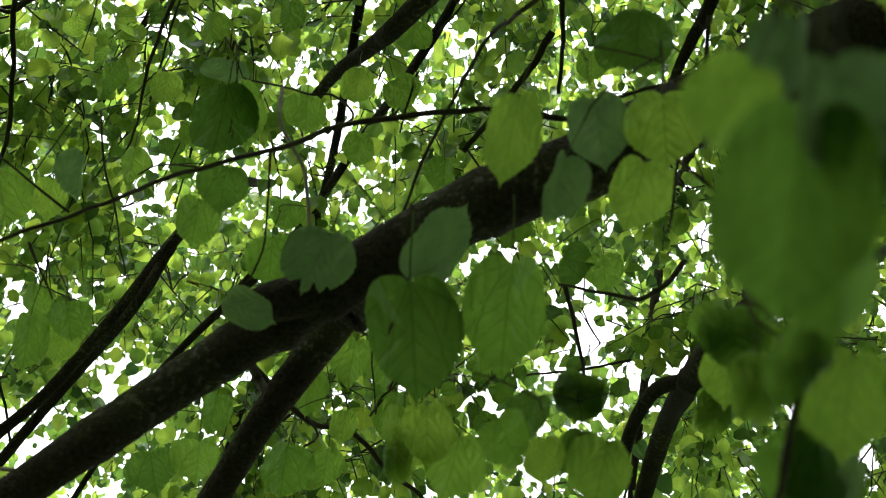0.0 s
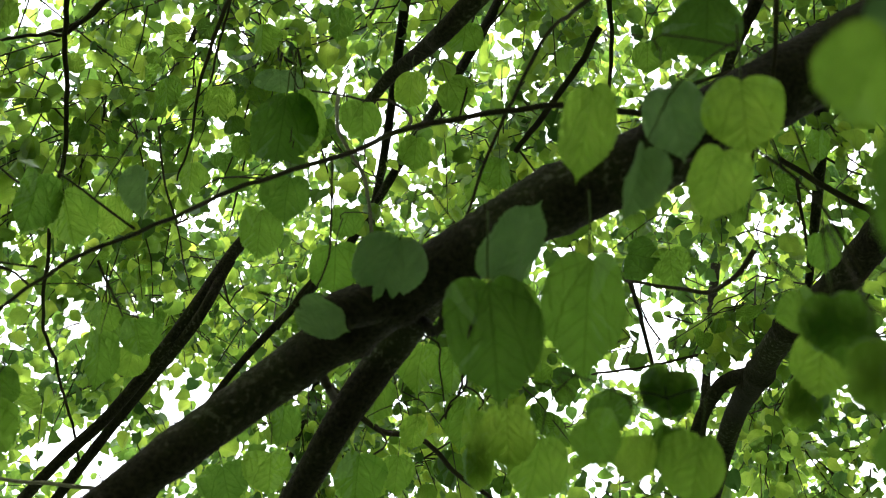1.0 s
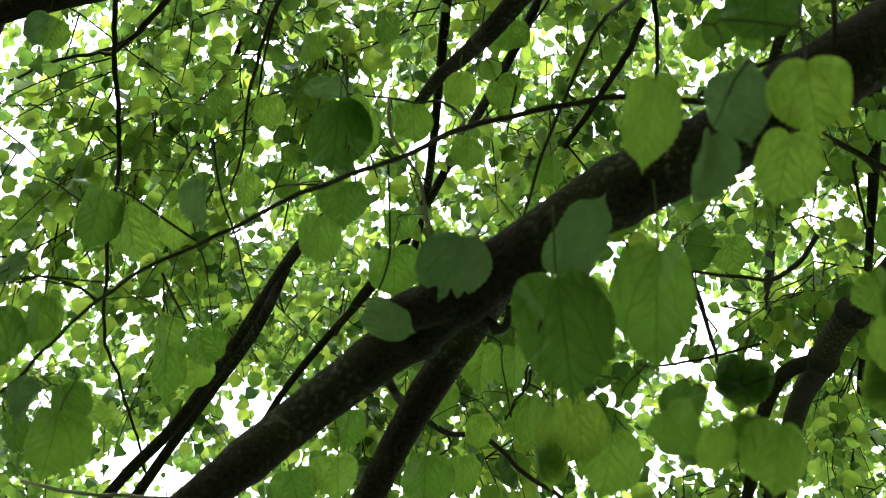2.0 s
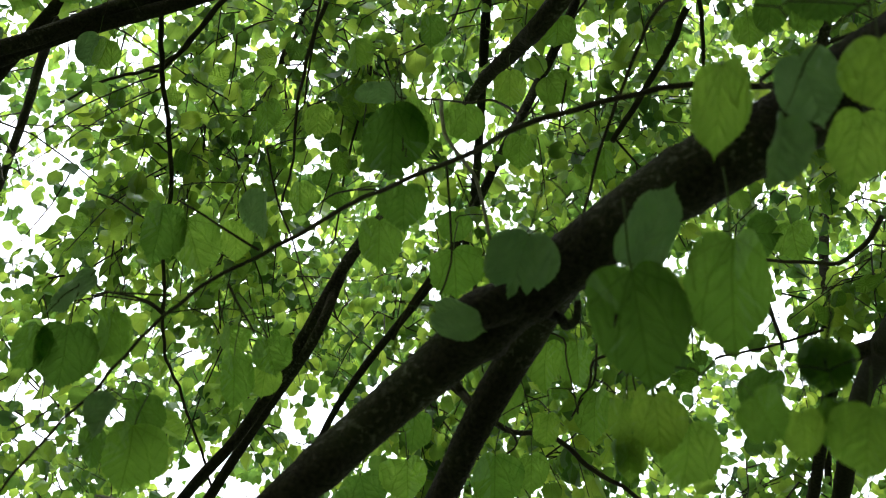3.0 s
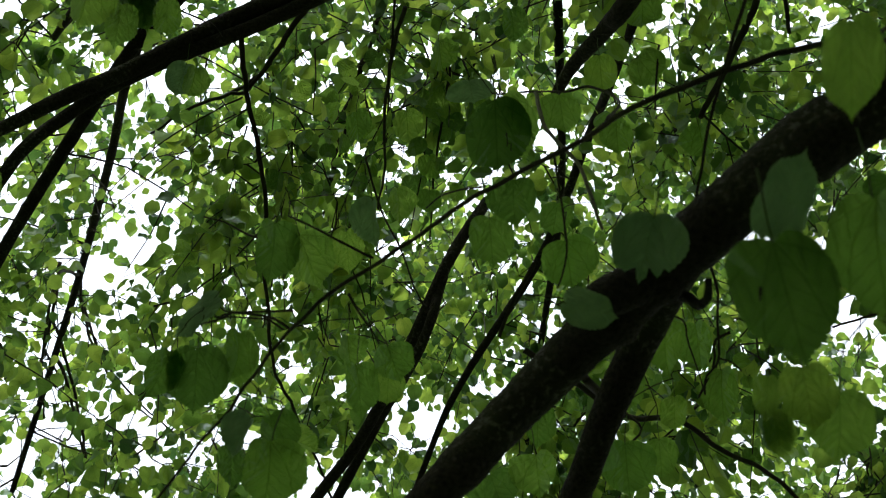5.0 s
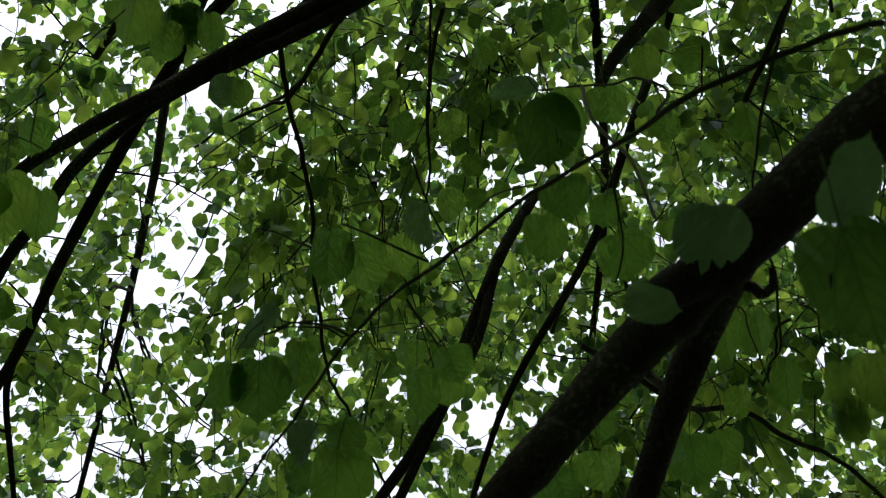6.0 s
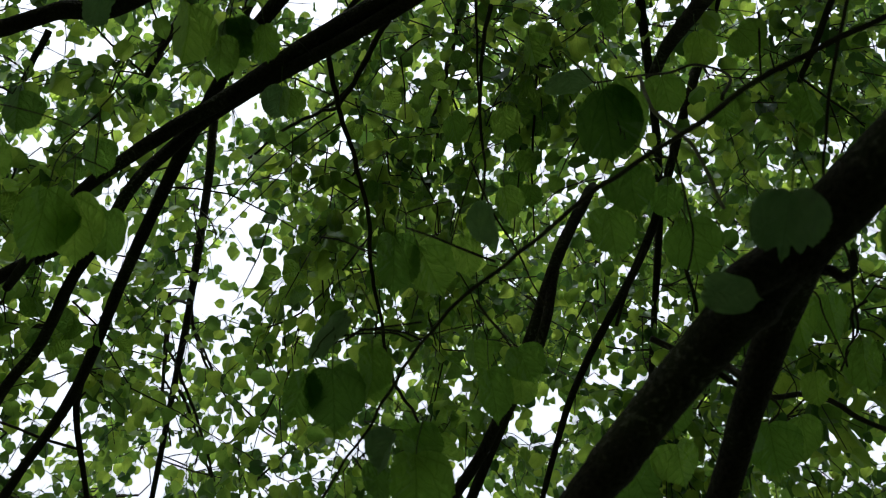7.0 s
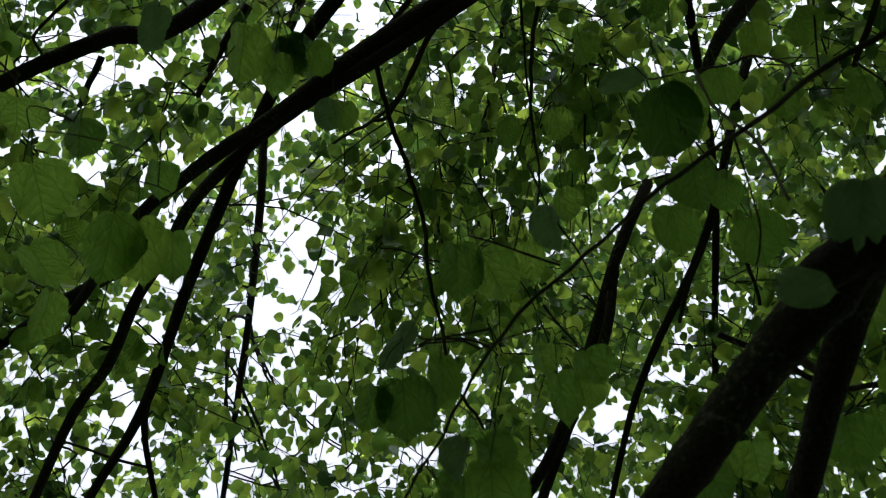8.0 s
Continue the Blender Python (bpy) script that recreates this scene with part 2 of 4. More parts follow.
def leaf_shape(rim, rings, fold, cup, curl, wave, seed, pleat=0.0):
    """Vertices, faces and flat places of a blade: folded at the midrib, cupped, curled at the tip, waved at its edge, pleated between its veins."""
    mid = np.array([0.0, 0.40])
    n = len(rim)
    flat = [mid] + [mid + (p - mid) * f for f in rings for p in rim]
    flat = np.array(flat)
    x, y = flat[:, 0], flat[:, 1]
    d = np.linalg.norm((flat - mid) * (1.7, 1.1), axis=1)
    wide = np.abs(x)
    z = fold * (np.sqrt(x**2 + 0.004) - 0.063) - cup * d**2 - curl * np.clip(y - 0.35, 0, 1) ** 2
    a = np.arctan2(x, y - 0.4)
    z = z + wave * d**2 * (np.sin(3 * a + seed) + 0.6 * np.sin(5 * a + 2.1 * seed) + 0.3 * np.sin(11 * a + seed))
    z = z + pleat * np.clip(wide * 5, 0, 1) * np.cos(2 * np.pi * 6.5 * (y - 0.85 * wide))
    # the lobes beside the stalk bend down
    z = z - 0.5 * cup * np.clip(0.25 - y, 0, 1) * np.clip(wide * 3, 0, 1)
    faces = [(0, 1 + (i + 1) % n, 1 + i) for i in range(n)]
    for k in range(len(rings) - 1):
        o = 1 + k * n
        faces += [(o + i, o + (i + 1) % n, o + n + (i + 1) % n, o + n + i) for i in range(n)]
    return np.column_stack([x, y, z]), faces, flat


def leaf_mesh(seed, mat, bites=(), edge=42, rings=(0.2, 0.42, 0.62, 0.8, 0.93, 1.0)):
    """A near leaf: toothed blade and a bent stalk. bites: (angle on the rim, half width, depth) of holes eaten into its edge."""
    rng = random.Random(seed)
    rim = leaf_outline(edge, rng.uniform(-0.14, 0.14), 0.026)
    round_about = np.arctan2(rim[:, 0], rim[:, 1] - 0.4)
    uneven = 1 + 0.035 * np.sin(2 * round_about + seed) + 0.025 * np.sin(5 * round_about + 1.7 * seed)
    rim = (rim - (0, 0.4)) * uneven[:, None] + (0, 0.4)
    for at, half_wide, deep in bites:
        d = np.abs((round_about - at + np.pi) % (2 * np.pi) - np.pi)
        eaten = deep * np.clip(1 - (d / half_wide) ** 2, 0, 1)
        rim = rim + (np.array((0.0, 0.4)) - rim) * eaten[:, None]
    v, f, flat = leaf_shape(rim, rings, rng.uniform(0.1, 0.75), rng.uniform(-0.05, 0.25), rng.uniform(-0.1, 0.4), rng.uniform(0.045, 0.10), seed, 0.015)
    stalk = smooth_path([(0, 0.03, 0), (0, -0.15, 0.03), (0.02 * rng.choice((-1, 1)), -0.36, 0.10), (0.03, -0.55, 0.2)], 7)
    sv, sf = tube_data(stalk, np.linspace(0.010, 0.013, 7), 5)
    o = len(v)
    me = bpy.data.meshes.new("leaf")
    me.from_pydata(np.vstack([v, sv]).tolist(), [], [list(q) for q in f] + [[int(i) + o for i in q] for q in sf])
    me.materials.append(mat)
    me.materials.append(STALK)
    me.polygons.foreach_set("use_smooth", [True] * len(me.polygons))
    me.polygons.foreach_set("material_index", [0] * len(f) + [1] * len(sf))
    lay_uv(me, np.vstack([flat, np.full((len(sv), 2), (0.2, 0.5))]))
    me.update()
    return me


def lay_uv(me, flat):
    """Flat places of the vertices as the mesh's UV map."""
    which = np.empty(len(me.loops), int)
    me.loops.foreach_get("vertex_index", which)
    me.uv_layers.new(name="blade").data.foreach_set("uv", flat[which].ravel())


# ---- the ground ----
bm = bmesh.new()
bmesh.ops.create_grid(bm, x_segments=60, y_segments=60, size=900)
for v in bm.verts:
    far = v.co.length
    v.co.z = 0.0 if far < 40 else 0.6 * noise.noise(v.co * 0.01)
me = bpy.data.meshes.new("ground")
bm.to_mesh(me)
bm.free()
me.materials.append(TURF)
ground = tagged(new("ground", me), "shaded short grass and bare soil under the tree", "ground", kind="structure")

# ---- the tree: trunk and limbs ----
tree = tagged(new("linden_tree"), "large linden tree in fresh green leaf with spreading, drooping limbs", "tree")
TRUNK = (2.1, -0.9)
tree.location = (0, 0, 0)
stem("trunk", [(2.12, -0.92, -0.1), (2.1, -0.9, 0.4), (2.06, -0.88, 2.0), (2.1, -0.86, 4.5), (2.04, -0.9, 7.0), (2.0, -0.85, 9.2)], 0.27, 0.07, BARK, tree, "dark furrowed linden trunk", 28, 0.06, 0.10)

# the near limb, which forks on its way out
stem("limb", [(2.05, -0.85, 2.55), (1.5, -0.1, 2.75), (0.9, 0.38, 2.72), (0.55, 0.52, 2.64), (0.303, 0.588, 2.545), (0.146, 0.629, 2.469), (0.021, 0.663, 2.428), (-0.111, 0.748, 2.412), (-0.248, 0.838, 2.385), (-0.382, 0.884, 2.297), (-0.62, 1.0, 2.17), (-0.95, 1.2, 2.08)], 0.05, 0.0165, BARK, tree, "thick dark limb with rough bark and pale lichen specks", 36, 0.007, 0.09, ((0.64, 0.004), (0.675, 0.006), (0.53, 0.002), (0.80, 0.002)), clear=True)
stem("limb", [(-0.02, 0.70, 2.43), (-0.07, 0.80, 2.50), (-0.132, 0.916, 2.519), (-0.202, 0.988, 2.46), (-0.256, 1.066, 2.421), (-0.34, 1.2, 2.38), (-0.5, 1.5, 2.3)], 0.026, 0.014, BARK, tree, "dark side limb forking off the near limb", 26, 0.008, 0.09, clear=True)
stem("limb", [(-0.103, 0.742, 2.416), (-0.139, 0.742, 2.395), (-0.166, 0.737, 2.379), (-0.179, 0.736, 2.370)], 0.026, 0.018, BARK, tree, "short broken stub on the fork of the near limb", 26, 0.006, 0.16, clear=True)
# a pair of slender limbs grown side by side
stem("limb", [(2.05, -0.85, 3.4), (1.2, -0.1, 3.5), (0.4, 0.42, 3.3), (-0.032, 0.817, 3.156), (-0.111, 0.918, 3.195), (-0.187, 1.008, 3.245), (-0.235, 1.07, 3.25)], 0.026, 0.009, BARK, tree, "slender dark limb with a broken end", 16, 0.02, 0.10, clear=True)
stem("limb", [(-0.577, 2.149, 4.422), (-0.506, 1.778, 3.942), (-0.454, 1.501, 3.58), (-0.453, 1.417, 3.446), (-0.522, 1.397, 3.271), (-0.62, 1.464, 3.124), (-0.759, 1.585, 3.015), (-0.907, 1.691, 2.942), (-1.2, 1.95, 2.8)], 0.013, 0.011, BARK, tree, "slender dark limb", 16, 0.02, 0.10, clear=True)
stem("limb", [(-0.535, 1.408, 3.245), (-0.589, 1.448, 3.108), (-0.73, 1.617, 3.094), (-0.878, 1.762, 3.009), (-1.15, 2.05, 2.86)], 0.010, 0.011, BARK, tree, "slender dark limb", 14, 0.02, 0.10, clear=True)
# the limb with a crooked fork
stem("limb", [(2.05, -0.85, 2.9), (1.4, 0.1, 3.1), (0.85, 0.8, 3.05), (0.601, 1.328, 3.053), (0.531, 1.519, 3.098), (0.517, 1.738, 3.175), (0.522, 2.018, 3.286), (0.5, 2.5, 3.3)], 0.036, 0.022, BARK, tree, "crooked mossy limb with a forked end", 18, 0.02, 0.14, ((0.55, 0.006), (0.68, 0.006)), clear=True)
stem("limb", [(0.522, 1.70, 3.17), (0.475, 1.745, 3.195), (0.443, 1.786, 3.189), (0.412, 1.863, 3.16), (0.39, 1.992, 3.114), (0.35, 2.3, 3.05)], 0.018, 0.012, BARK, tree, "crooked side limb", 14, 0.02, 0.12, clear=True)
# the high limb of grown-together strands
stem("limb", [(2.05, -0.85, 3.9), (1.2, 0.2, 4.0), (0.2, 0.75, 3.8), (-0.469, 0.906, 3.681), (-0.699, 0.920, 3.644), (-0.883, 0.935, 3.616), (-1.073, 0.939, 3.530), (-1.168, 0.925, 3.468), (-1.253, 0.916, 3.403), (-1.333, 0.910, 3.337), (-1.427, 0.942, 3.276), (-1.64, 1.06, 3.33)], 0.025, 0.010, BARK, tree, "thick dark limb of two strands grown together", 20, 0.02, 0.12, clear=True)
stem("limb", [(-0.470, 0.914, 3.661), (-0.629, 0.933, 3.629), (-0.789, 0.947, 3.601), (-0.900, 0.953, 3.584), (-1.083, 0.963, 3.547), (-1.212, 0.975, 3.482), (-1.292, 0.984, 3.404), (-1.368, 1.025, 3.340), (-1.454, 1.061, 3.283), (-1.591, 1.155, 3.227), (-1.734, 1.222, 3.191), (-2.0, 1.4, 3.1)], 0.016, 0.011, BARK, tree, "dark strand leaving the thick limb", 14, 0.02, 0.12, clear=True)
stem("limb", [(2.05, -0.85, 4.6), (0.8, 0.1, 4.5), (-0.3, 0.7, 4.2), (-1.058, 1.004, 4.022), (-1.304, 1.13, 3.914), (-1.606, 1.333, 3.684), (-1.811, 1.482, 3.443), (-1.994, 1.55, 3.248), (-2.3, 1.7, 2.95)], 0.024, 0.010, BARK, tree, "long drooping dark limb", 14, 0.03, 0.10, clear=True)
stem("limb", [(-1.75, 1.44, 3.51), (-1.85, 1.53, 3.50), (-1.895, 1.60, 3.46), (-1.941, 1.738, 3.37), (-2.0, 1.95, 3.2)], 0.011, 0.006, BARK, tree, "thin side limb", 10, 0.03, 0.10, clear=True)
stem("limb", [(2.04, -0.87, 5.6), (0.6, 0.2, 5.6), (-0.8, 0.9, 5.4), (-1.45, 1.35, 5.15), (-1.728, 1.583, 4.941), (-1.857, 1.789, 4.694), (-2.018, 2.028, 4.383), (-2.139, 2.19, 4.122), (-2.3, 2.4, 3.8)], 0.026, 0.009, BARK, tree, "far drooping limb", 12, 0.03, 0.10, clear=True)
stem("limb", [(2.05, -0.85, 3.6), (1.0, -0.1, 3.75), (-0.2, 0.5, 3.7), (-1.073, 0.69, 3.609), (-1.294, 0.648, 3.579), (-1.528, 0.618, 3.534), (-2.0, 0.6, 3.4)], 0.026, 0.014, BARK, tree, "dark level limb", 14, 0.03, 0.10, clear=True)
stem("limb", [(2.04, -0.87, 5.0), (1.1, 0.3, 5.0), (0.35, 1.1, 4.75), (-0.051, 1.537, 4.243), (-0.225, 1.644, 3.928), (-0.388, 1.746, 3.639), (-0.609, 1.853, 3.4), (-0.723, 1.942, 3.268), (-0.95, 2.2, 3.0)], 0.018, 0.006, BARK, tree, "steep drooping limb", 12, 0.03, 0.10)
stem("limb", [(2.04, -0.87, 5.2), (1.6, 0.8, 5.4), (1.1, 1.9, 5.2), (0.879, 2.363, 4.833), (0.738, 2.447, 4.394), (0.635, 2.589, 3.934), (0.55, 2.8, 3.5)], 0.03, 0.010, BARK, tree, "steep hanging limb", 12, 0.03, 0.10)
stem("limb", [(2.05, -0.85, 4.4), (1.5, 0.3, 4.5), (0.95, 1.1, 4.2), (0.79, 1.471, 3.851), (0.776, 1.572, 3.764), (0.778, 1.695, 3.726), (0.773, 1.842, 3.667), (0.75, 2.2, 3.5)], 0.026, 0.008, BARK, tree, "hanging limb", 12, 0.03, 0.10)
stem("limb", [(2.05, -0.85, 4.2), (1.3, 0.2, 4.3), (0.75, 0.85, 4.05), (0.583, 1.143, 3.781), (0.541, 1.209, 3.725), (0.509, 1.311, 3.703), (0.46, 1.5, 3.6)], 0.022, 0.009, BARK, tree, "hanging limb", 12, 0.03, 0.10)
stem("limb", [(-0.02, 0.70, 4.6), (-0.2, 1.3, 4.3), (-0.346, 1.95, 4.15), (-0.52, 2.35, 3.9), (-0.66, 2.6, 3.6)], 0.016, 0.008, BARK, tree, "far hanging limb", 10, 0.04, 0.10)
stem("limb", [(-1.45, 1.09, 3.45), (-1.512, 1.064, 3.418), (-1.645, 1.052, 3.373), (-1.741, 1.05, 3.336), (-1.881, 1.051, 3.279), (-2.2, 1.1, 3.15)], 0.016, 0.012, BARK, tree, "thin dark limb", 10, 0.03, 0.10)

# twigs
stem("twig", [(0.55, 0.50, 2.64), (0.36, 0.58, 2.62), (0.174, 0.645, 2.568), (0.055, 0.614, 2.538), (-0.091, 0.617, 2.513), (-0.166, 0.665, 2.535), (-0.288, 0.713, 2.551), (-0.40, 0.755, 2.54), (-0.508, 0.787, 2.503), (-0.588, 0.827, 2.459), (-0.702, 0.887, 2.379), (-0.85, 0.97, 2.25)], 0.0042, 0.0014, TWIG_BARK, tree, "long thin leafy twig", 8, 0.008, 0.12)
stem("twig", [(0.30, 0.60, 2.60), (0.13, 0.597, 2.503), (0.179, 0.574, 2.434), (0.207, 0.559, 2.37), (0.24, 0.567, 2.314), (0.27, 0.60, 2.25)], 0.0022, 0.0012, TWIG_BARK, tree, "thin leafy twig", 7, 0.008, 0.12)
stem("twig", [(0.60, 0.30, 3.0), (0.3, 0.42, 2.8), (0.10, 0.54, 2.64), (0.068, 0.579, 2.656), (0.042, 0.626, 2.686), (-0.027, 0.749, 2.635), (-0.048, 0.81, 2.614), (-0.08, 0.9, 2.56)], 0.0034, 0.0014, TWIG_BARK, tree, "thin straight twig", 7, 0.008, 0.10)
stem("twig", [(-0.226, 0.822, 2.9), (-0.225, 0.821, 2.868), (-0.219, 0.828, 2.823), (-0.185, 0.863, 2.761), (-0.172, 0.916, 2.693)], 0.0030, 0.0024, GREY_BARK, tree, "bare pale grey dead twig", 7, 0.008, 0.12)
stem("twig", [(-0.65, 0.94, 3.85), (-0.80, 0.97, 3.80), (-0.888, 1.027, 3.747), (-0.923, 1.2, 3.653), (-0.94, 1.348, 3.563), (-0.971, 1.44, 3.501), (-1.018, 1.637, 3.372), (-1.024, 1.79, 3.333), (-0.98, 2.0, 3.2)], 0.0072, 0.003, TWIG_BARK, tree, "long hanging twig", 9, 0.015, 0.10, clear=True)
stem("twig", [(-0.34, 1.20, 2.79), (-0.215, 1.326, 2.738), (-0.14, 1.327, 2.709), (-0.076, 1.356, 2.659), (-0.02, 1.376, 2.616), (0.06, 1.45, 2.52)], 0.005, 0.003, TWIG_BARK, tree, "short crooked twig", 8, 0.012, 0.14)
stem("twig", [(-0.20, 0.99, 2.46), (-0.225, 1.005, 2.522), (-0.237, 0.948, 2.503), (-0.24, 0.88, 2.42)], 0.006, 0.006, TWIG_BARK, tree, "short stub between the forks", 8, 0.01, 0.14)
stem("twig", [(-2.02, 2.03, 4.38), (-1.966, 1.881, 4.197), (-2.052, 2.027, 4.052), (-2.1, 2.2, 3.9)], 0.006, 0.003, TWIG_BARK, tree, "hanging twig", 7, 0.03, 0.10)
stem("twig", [(-2.06, 2.08, 4.32), (-2.115, 2.172, 4.444), (-2.098, 2.34, 4.324), (-2.02, 2.505, 4.231), (-1.899, 2.674, 4.152)], 0.006, 0.003, TWIG_BARK, tree, "arching twig", 7, 0.03, 0.10)

stem("twig", [(-0.443, 0.815, 2.612), (-0.474, 0.787, 2.62), (-0.512, 0.762, 2.639), (-0.539, 0.761, 2.663)], 0.0018, 0.0012, TWIG_BARK, tree, "thin side twig", 7, 0.012, 0.12)
stem("twig", [(-0.583, 0.877, 2.588), (-0.594, 0.858, 2.589), (-0.613, 0.845, 2.586), (-0.651, 0.822, 2.576)], 0.0016, 0.001, TWIG_BARK, tree, "thin side twig", 7, 0.012, 0.12)
stem("twig", [(-0.134, 0.718, 2.641), (-0.116, 0.786, 2.781), (-0.15, 0.811, 2.863), (-0.186, 0.819, 2.879), (-0.231, 0.836, 2.927), (-0.294, 0.852, 2.974)], 0.0022, 0.0014, TWIG_BARK, tree, "thin curved twig", 7, 0.012, 0.12)
stem("twig", [(-0.291, 0.773, 2.647), (-0.344, 0.793, 2.678), (-0.377, 0.813, 2.685)], 0.0014, 0.001, TWIG_BARK, tree, "thin side twig", 7, 0.012, 0.12)
stem("twig", [(-0.2, 0.739, 2.631), (-0.203, 0.776, 2.612), (-0.209, 0.828, 2.581), (-0.219, 0.856, 2.569), (-0.233, 0.879, 2.562)], 0.0016, 0.0011, TWIG_BARK, tree, "thin hanging twig", 7, 0.012, 0.12)
stem("twig", [(-0.463, 0.912, 3.434), (-0.515, 0.996, 3.425), (-0.561, 1.091, 3.406), (-0.595, 1.2, 3.377), (-0.641, 1.294, 3.359)], 0.0045, 0.002, TWIG_BARK, tree, "thin dark twig", 7, 0.012, 0.12)
stem("twig", [(-0.04, 1.103, 2.651), (-0.062, 1.108, 2.645), (-0.068, 1.13, 2.626), (-0.099, 1.16, 2.598)], 0.0022, 0.0015, TWIG_BARK, tree, "thin twig", 7, 0.012, 0.12)
stem("twig", [(-0.769, 1.159, 2.543), (-0.678, 1.139, 2.502), (-0.578, 1.128, 2.48), (-0.484, 1.125, 2.464)], 0.0022, 0.003, GREY_BARK, tree, "thin pale twig", 7, 0.012, 0.12)
stem("twig", [(0.462, 1.097, 3.091), (0.507, 1.122, 3.073), (0.552, 1.147, 3.056), (0.615, 1.177, 3.036)], 0.0045, 0.006, TWIG_BARK, tree, "dark twig", 7, 0.012, 0.12)
stem("twig", [(0.203, 0.553, 2.374), (0.191, 0.563, 2.379), (0.171, 0.578, 2.39), (0.151, 0.592, 2.403)], 0.0019, 0.0016, TWIG_BARK, tree, "thin twig", 7, 0.012, 0.12)
stem("twig", [(0.204, 0.552, 2.376), (0.2, 0.577, 2.355), (0.199, 0.618, 2.346)], 0.0016, 0.001, TWIG_BARK, tree, "thin hanging twig", 7, 0.012, 0.12)
stem("twig", [(0.317, 0.944, 2.684), (0.294, 0.964, 2.665), (0.261, 0.995, 2.661), (0.215, 1.007, 2.687), (0.162, 1.03, 2.729)], 0.004, 0.002, TWIG_BARK, tree, "crooked twig", 7, 0.012, 0.12)
stem("twig", [(0.18, 1.093, 2.809), (0.19, 1.125, 2.782), (0.2, 1.172, 2.77), (0.218, 1.24, 2.753)], 0.004, 0.003, TWIG_BARK, tree, "hanging twig", 7, 0.012, 0.12)
stem("twig", [(0.353, 1.482, 3.018), (0.26, 1.492, 3.003), (0.156, 1.497, 2.99)], 0.0028, 0.002, TWIG_BARK, tree, "thin level twig", 7, 0.012, 0.12)
stem("twig", [(-0.827, 1.116, 3.888), (-0.889, 1.16, 3.846), (-0.936, 1.181, 3.824), (-1.001, 1.195, 3.807), (-1.1, 1.208, 3.814), (-1.234, 1.248, 3.808)], 0.006, 0.003, TWIG_BARK, tree, "crooked dark twig", 7, 0.012, 0.12)
stem("twig", [(-0.996, 1.28, 3.867), (-1.097, 1.292, 3.848), (-1.243, 1.345, 3.857)], 0.002, 0.0014, TWIG_BARK, tree, "thin twig", 7, 0.012, 0.12)
stem("twig", [(0.248, 0.502, 2.527), (0.246, 0.534, 2.5), (0.247, 0.574, 2.492)], 0.0028, 0.002, TWIG_BARK, tree, "thin dark twig", 7, 0.012, 0.12)
stem("twig", [(0.258, 1.314, 3.94), (0.191, 1.396, 3.866), (0.091, 1.49, 3.778), (0.048, 1.527, 3.743)], 0.009, 0.007, TWIG_BARK, tree, "far dark twig", 7, 0.012, 0.12)
stem("twig", [(0.258, 1.159, 3.809), (0.261, 1.235, 3.745), (0.253, 1.319, 3.673)], 0.006, 0.004, TWIG_BARK, tree, "far hanging twig", 7, 0.012, 0.12)
stem("twig", [(0.604, 1.371, 3.395), (0.619, 1.477, 3.307)], 0.004, 0.003, TWIG_BARK, tree, "hanging twig", 7, 0.012, 0.12)
stem("twig", [(0.55, 0.42, 2.66), (0.36, 0.36, 2.2), (0.185, 0.262, 1.929), (0.172, 0.28, 1.926), (0.156, 0.306, 1.918), (0.146, 0.337, 1.904), (0.14, 0.379, 1.881)], 0.0024, 0.0018, TWIG_BARK, tree, "thin leafy twig", 7, 0.012, 0.12)
stem("twig", [(-0.533, 0.801, 2.532), (-0.6, 0.777, 2.523), (-0.621, 0.781, 2.516)], 0.0014, 0.001, TWIG_BARK, tree, "thin side twig", 7, 0.012, 0.12)
stem("twig", [(-0.679, 0.919, 2.468), (-0.652, 0.923, 2.431), (-0.584, 0.89, 2.408)], 0.0014, 0.001, TWIG_BARK, tree, "thin side twig", 7, 0.012, 0.12)
stem("twig", [(-0.365, 1.502, 3.335), (-0.427, 1.551, 3.281), (-0.469, 1.596, 3.234)], 0.005, 0.004, TWIG_BARK, tree, "far twig", 7, 0.012, 0.12)
stem("twig", [(-1.377, 0.582, 3.704), (-1.465, 0.597, 3.657), (-1.465, 0.637, 3.627)], 0.004, 0.003, TWIG_BARK, tree, "twig", 7, 0.012, 0.12)
stem("twig", [(-1.407, 0.726, 3.715), (-1.49, 0.778, 3.642)], 0.008, 0.006, TWIG_BARK, tree, "hanging side twig", 7, 0.012, 0.12)
stem("twig", [(-1.161, 0.868, 3.97), (-1.257, 0.909, 3.9), (-1.388, 0.994, 3.915)], 0.012, 0.008, TWIG_BARK, tree, "hanging dark twig", 7, 0.012, 0.12)
stem("twig", [(-1.065, 0.387, 2.924), (-1.042, 0.445, 2.889), (-1.004, 0.489, 2.872)], 0.0016, 0.0012, TWIG_BARK, tree, "thin twig", 7, 0.012, 0.12)
stem("twig", [(-1.398, 1.663, 3.669), (-1.285, 1.671, 3.709), (-1.066, 1.606, 3.846), (-0.876, 1.533, 4.043)], 0.003, 0.002, TWIG_BARK, tree, "thin twig", 7, 0.012, 0.12)
stem("twig", [(-0.315, 1.742, 3.651), (-0.327, 1.836, 3.444)], 0.006, 0.004, TWIG_BARK, tree, "far twig", 7, 0.012, 0.12)
stem("twig", [(-0.102, 0.785, 2.416), (-0.086, 0.769, 2.379), (-0.074, 0.752, 2.367), (-0.069, 0.733, 2.371)], 0.0065, 0.0035, BARK, tree, "short hooked dead snag", 7, 0.012, 0.12)
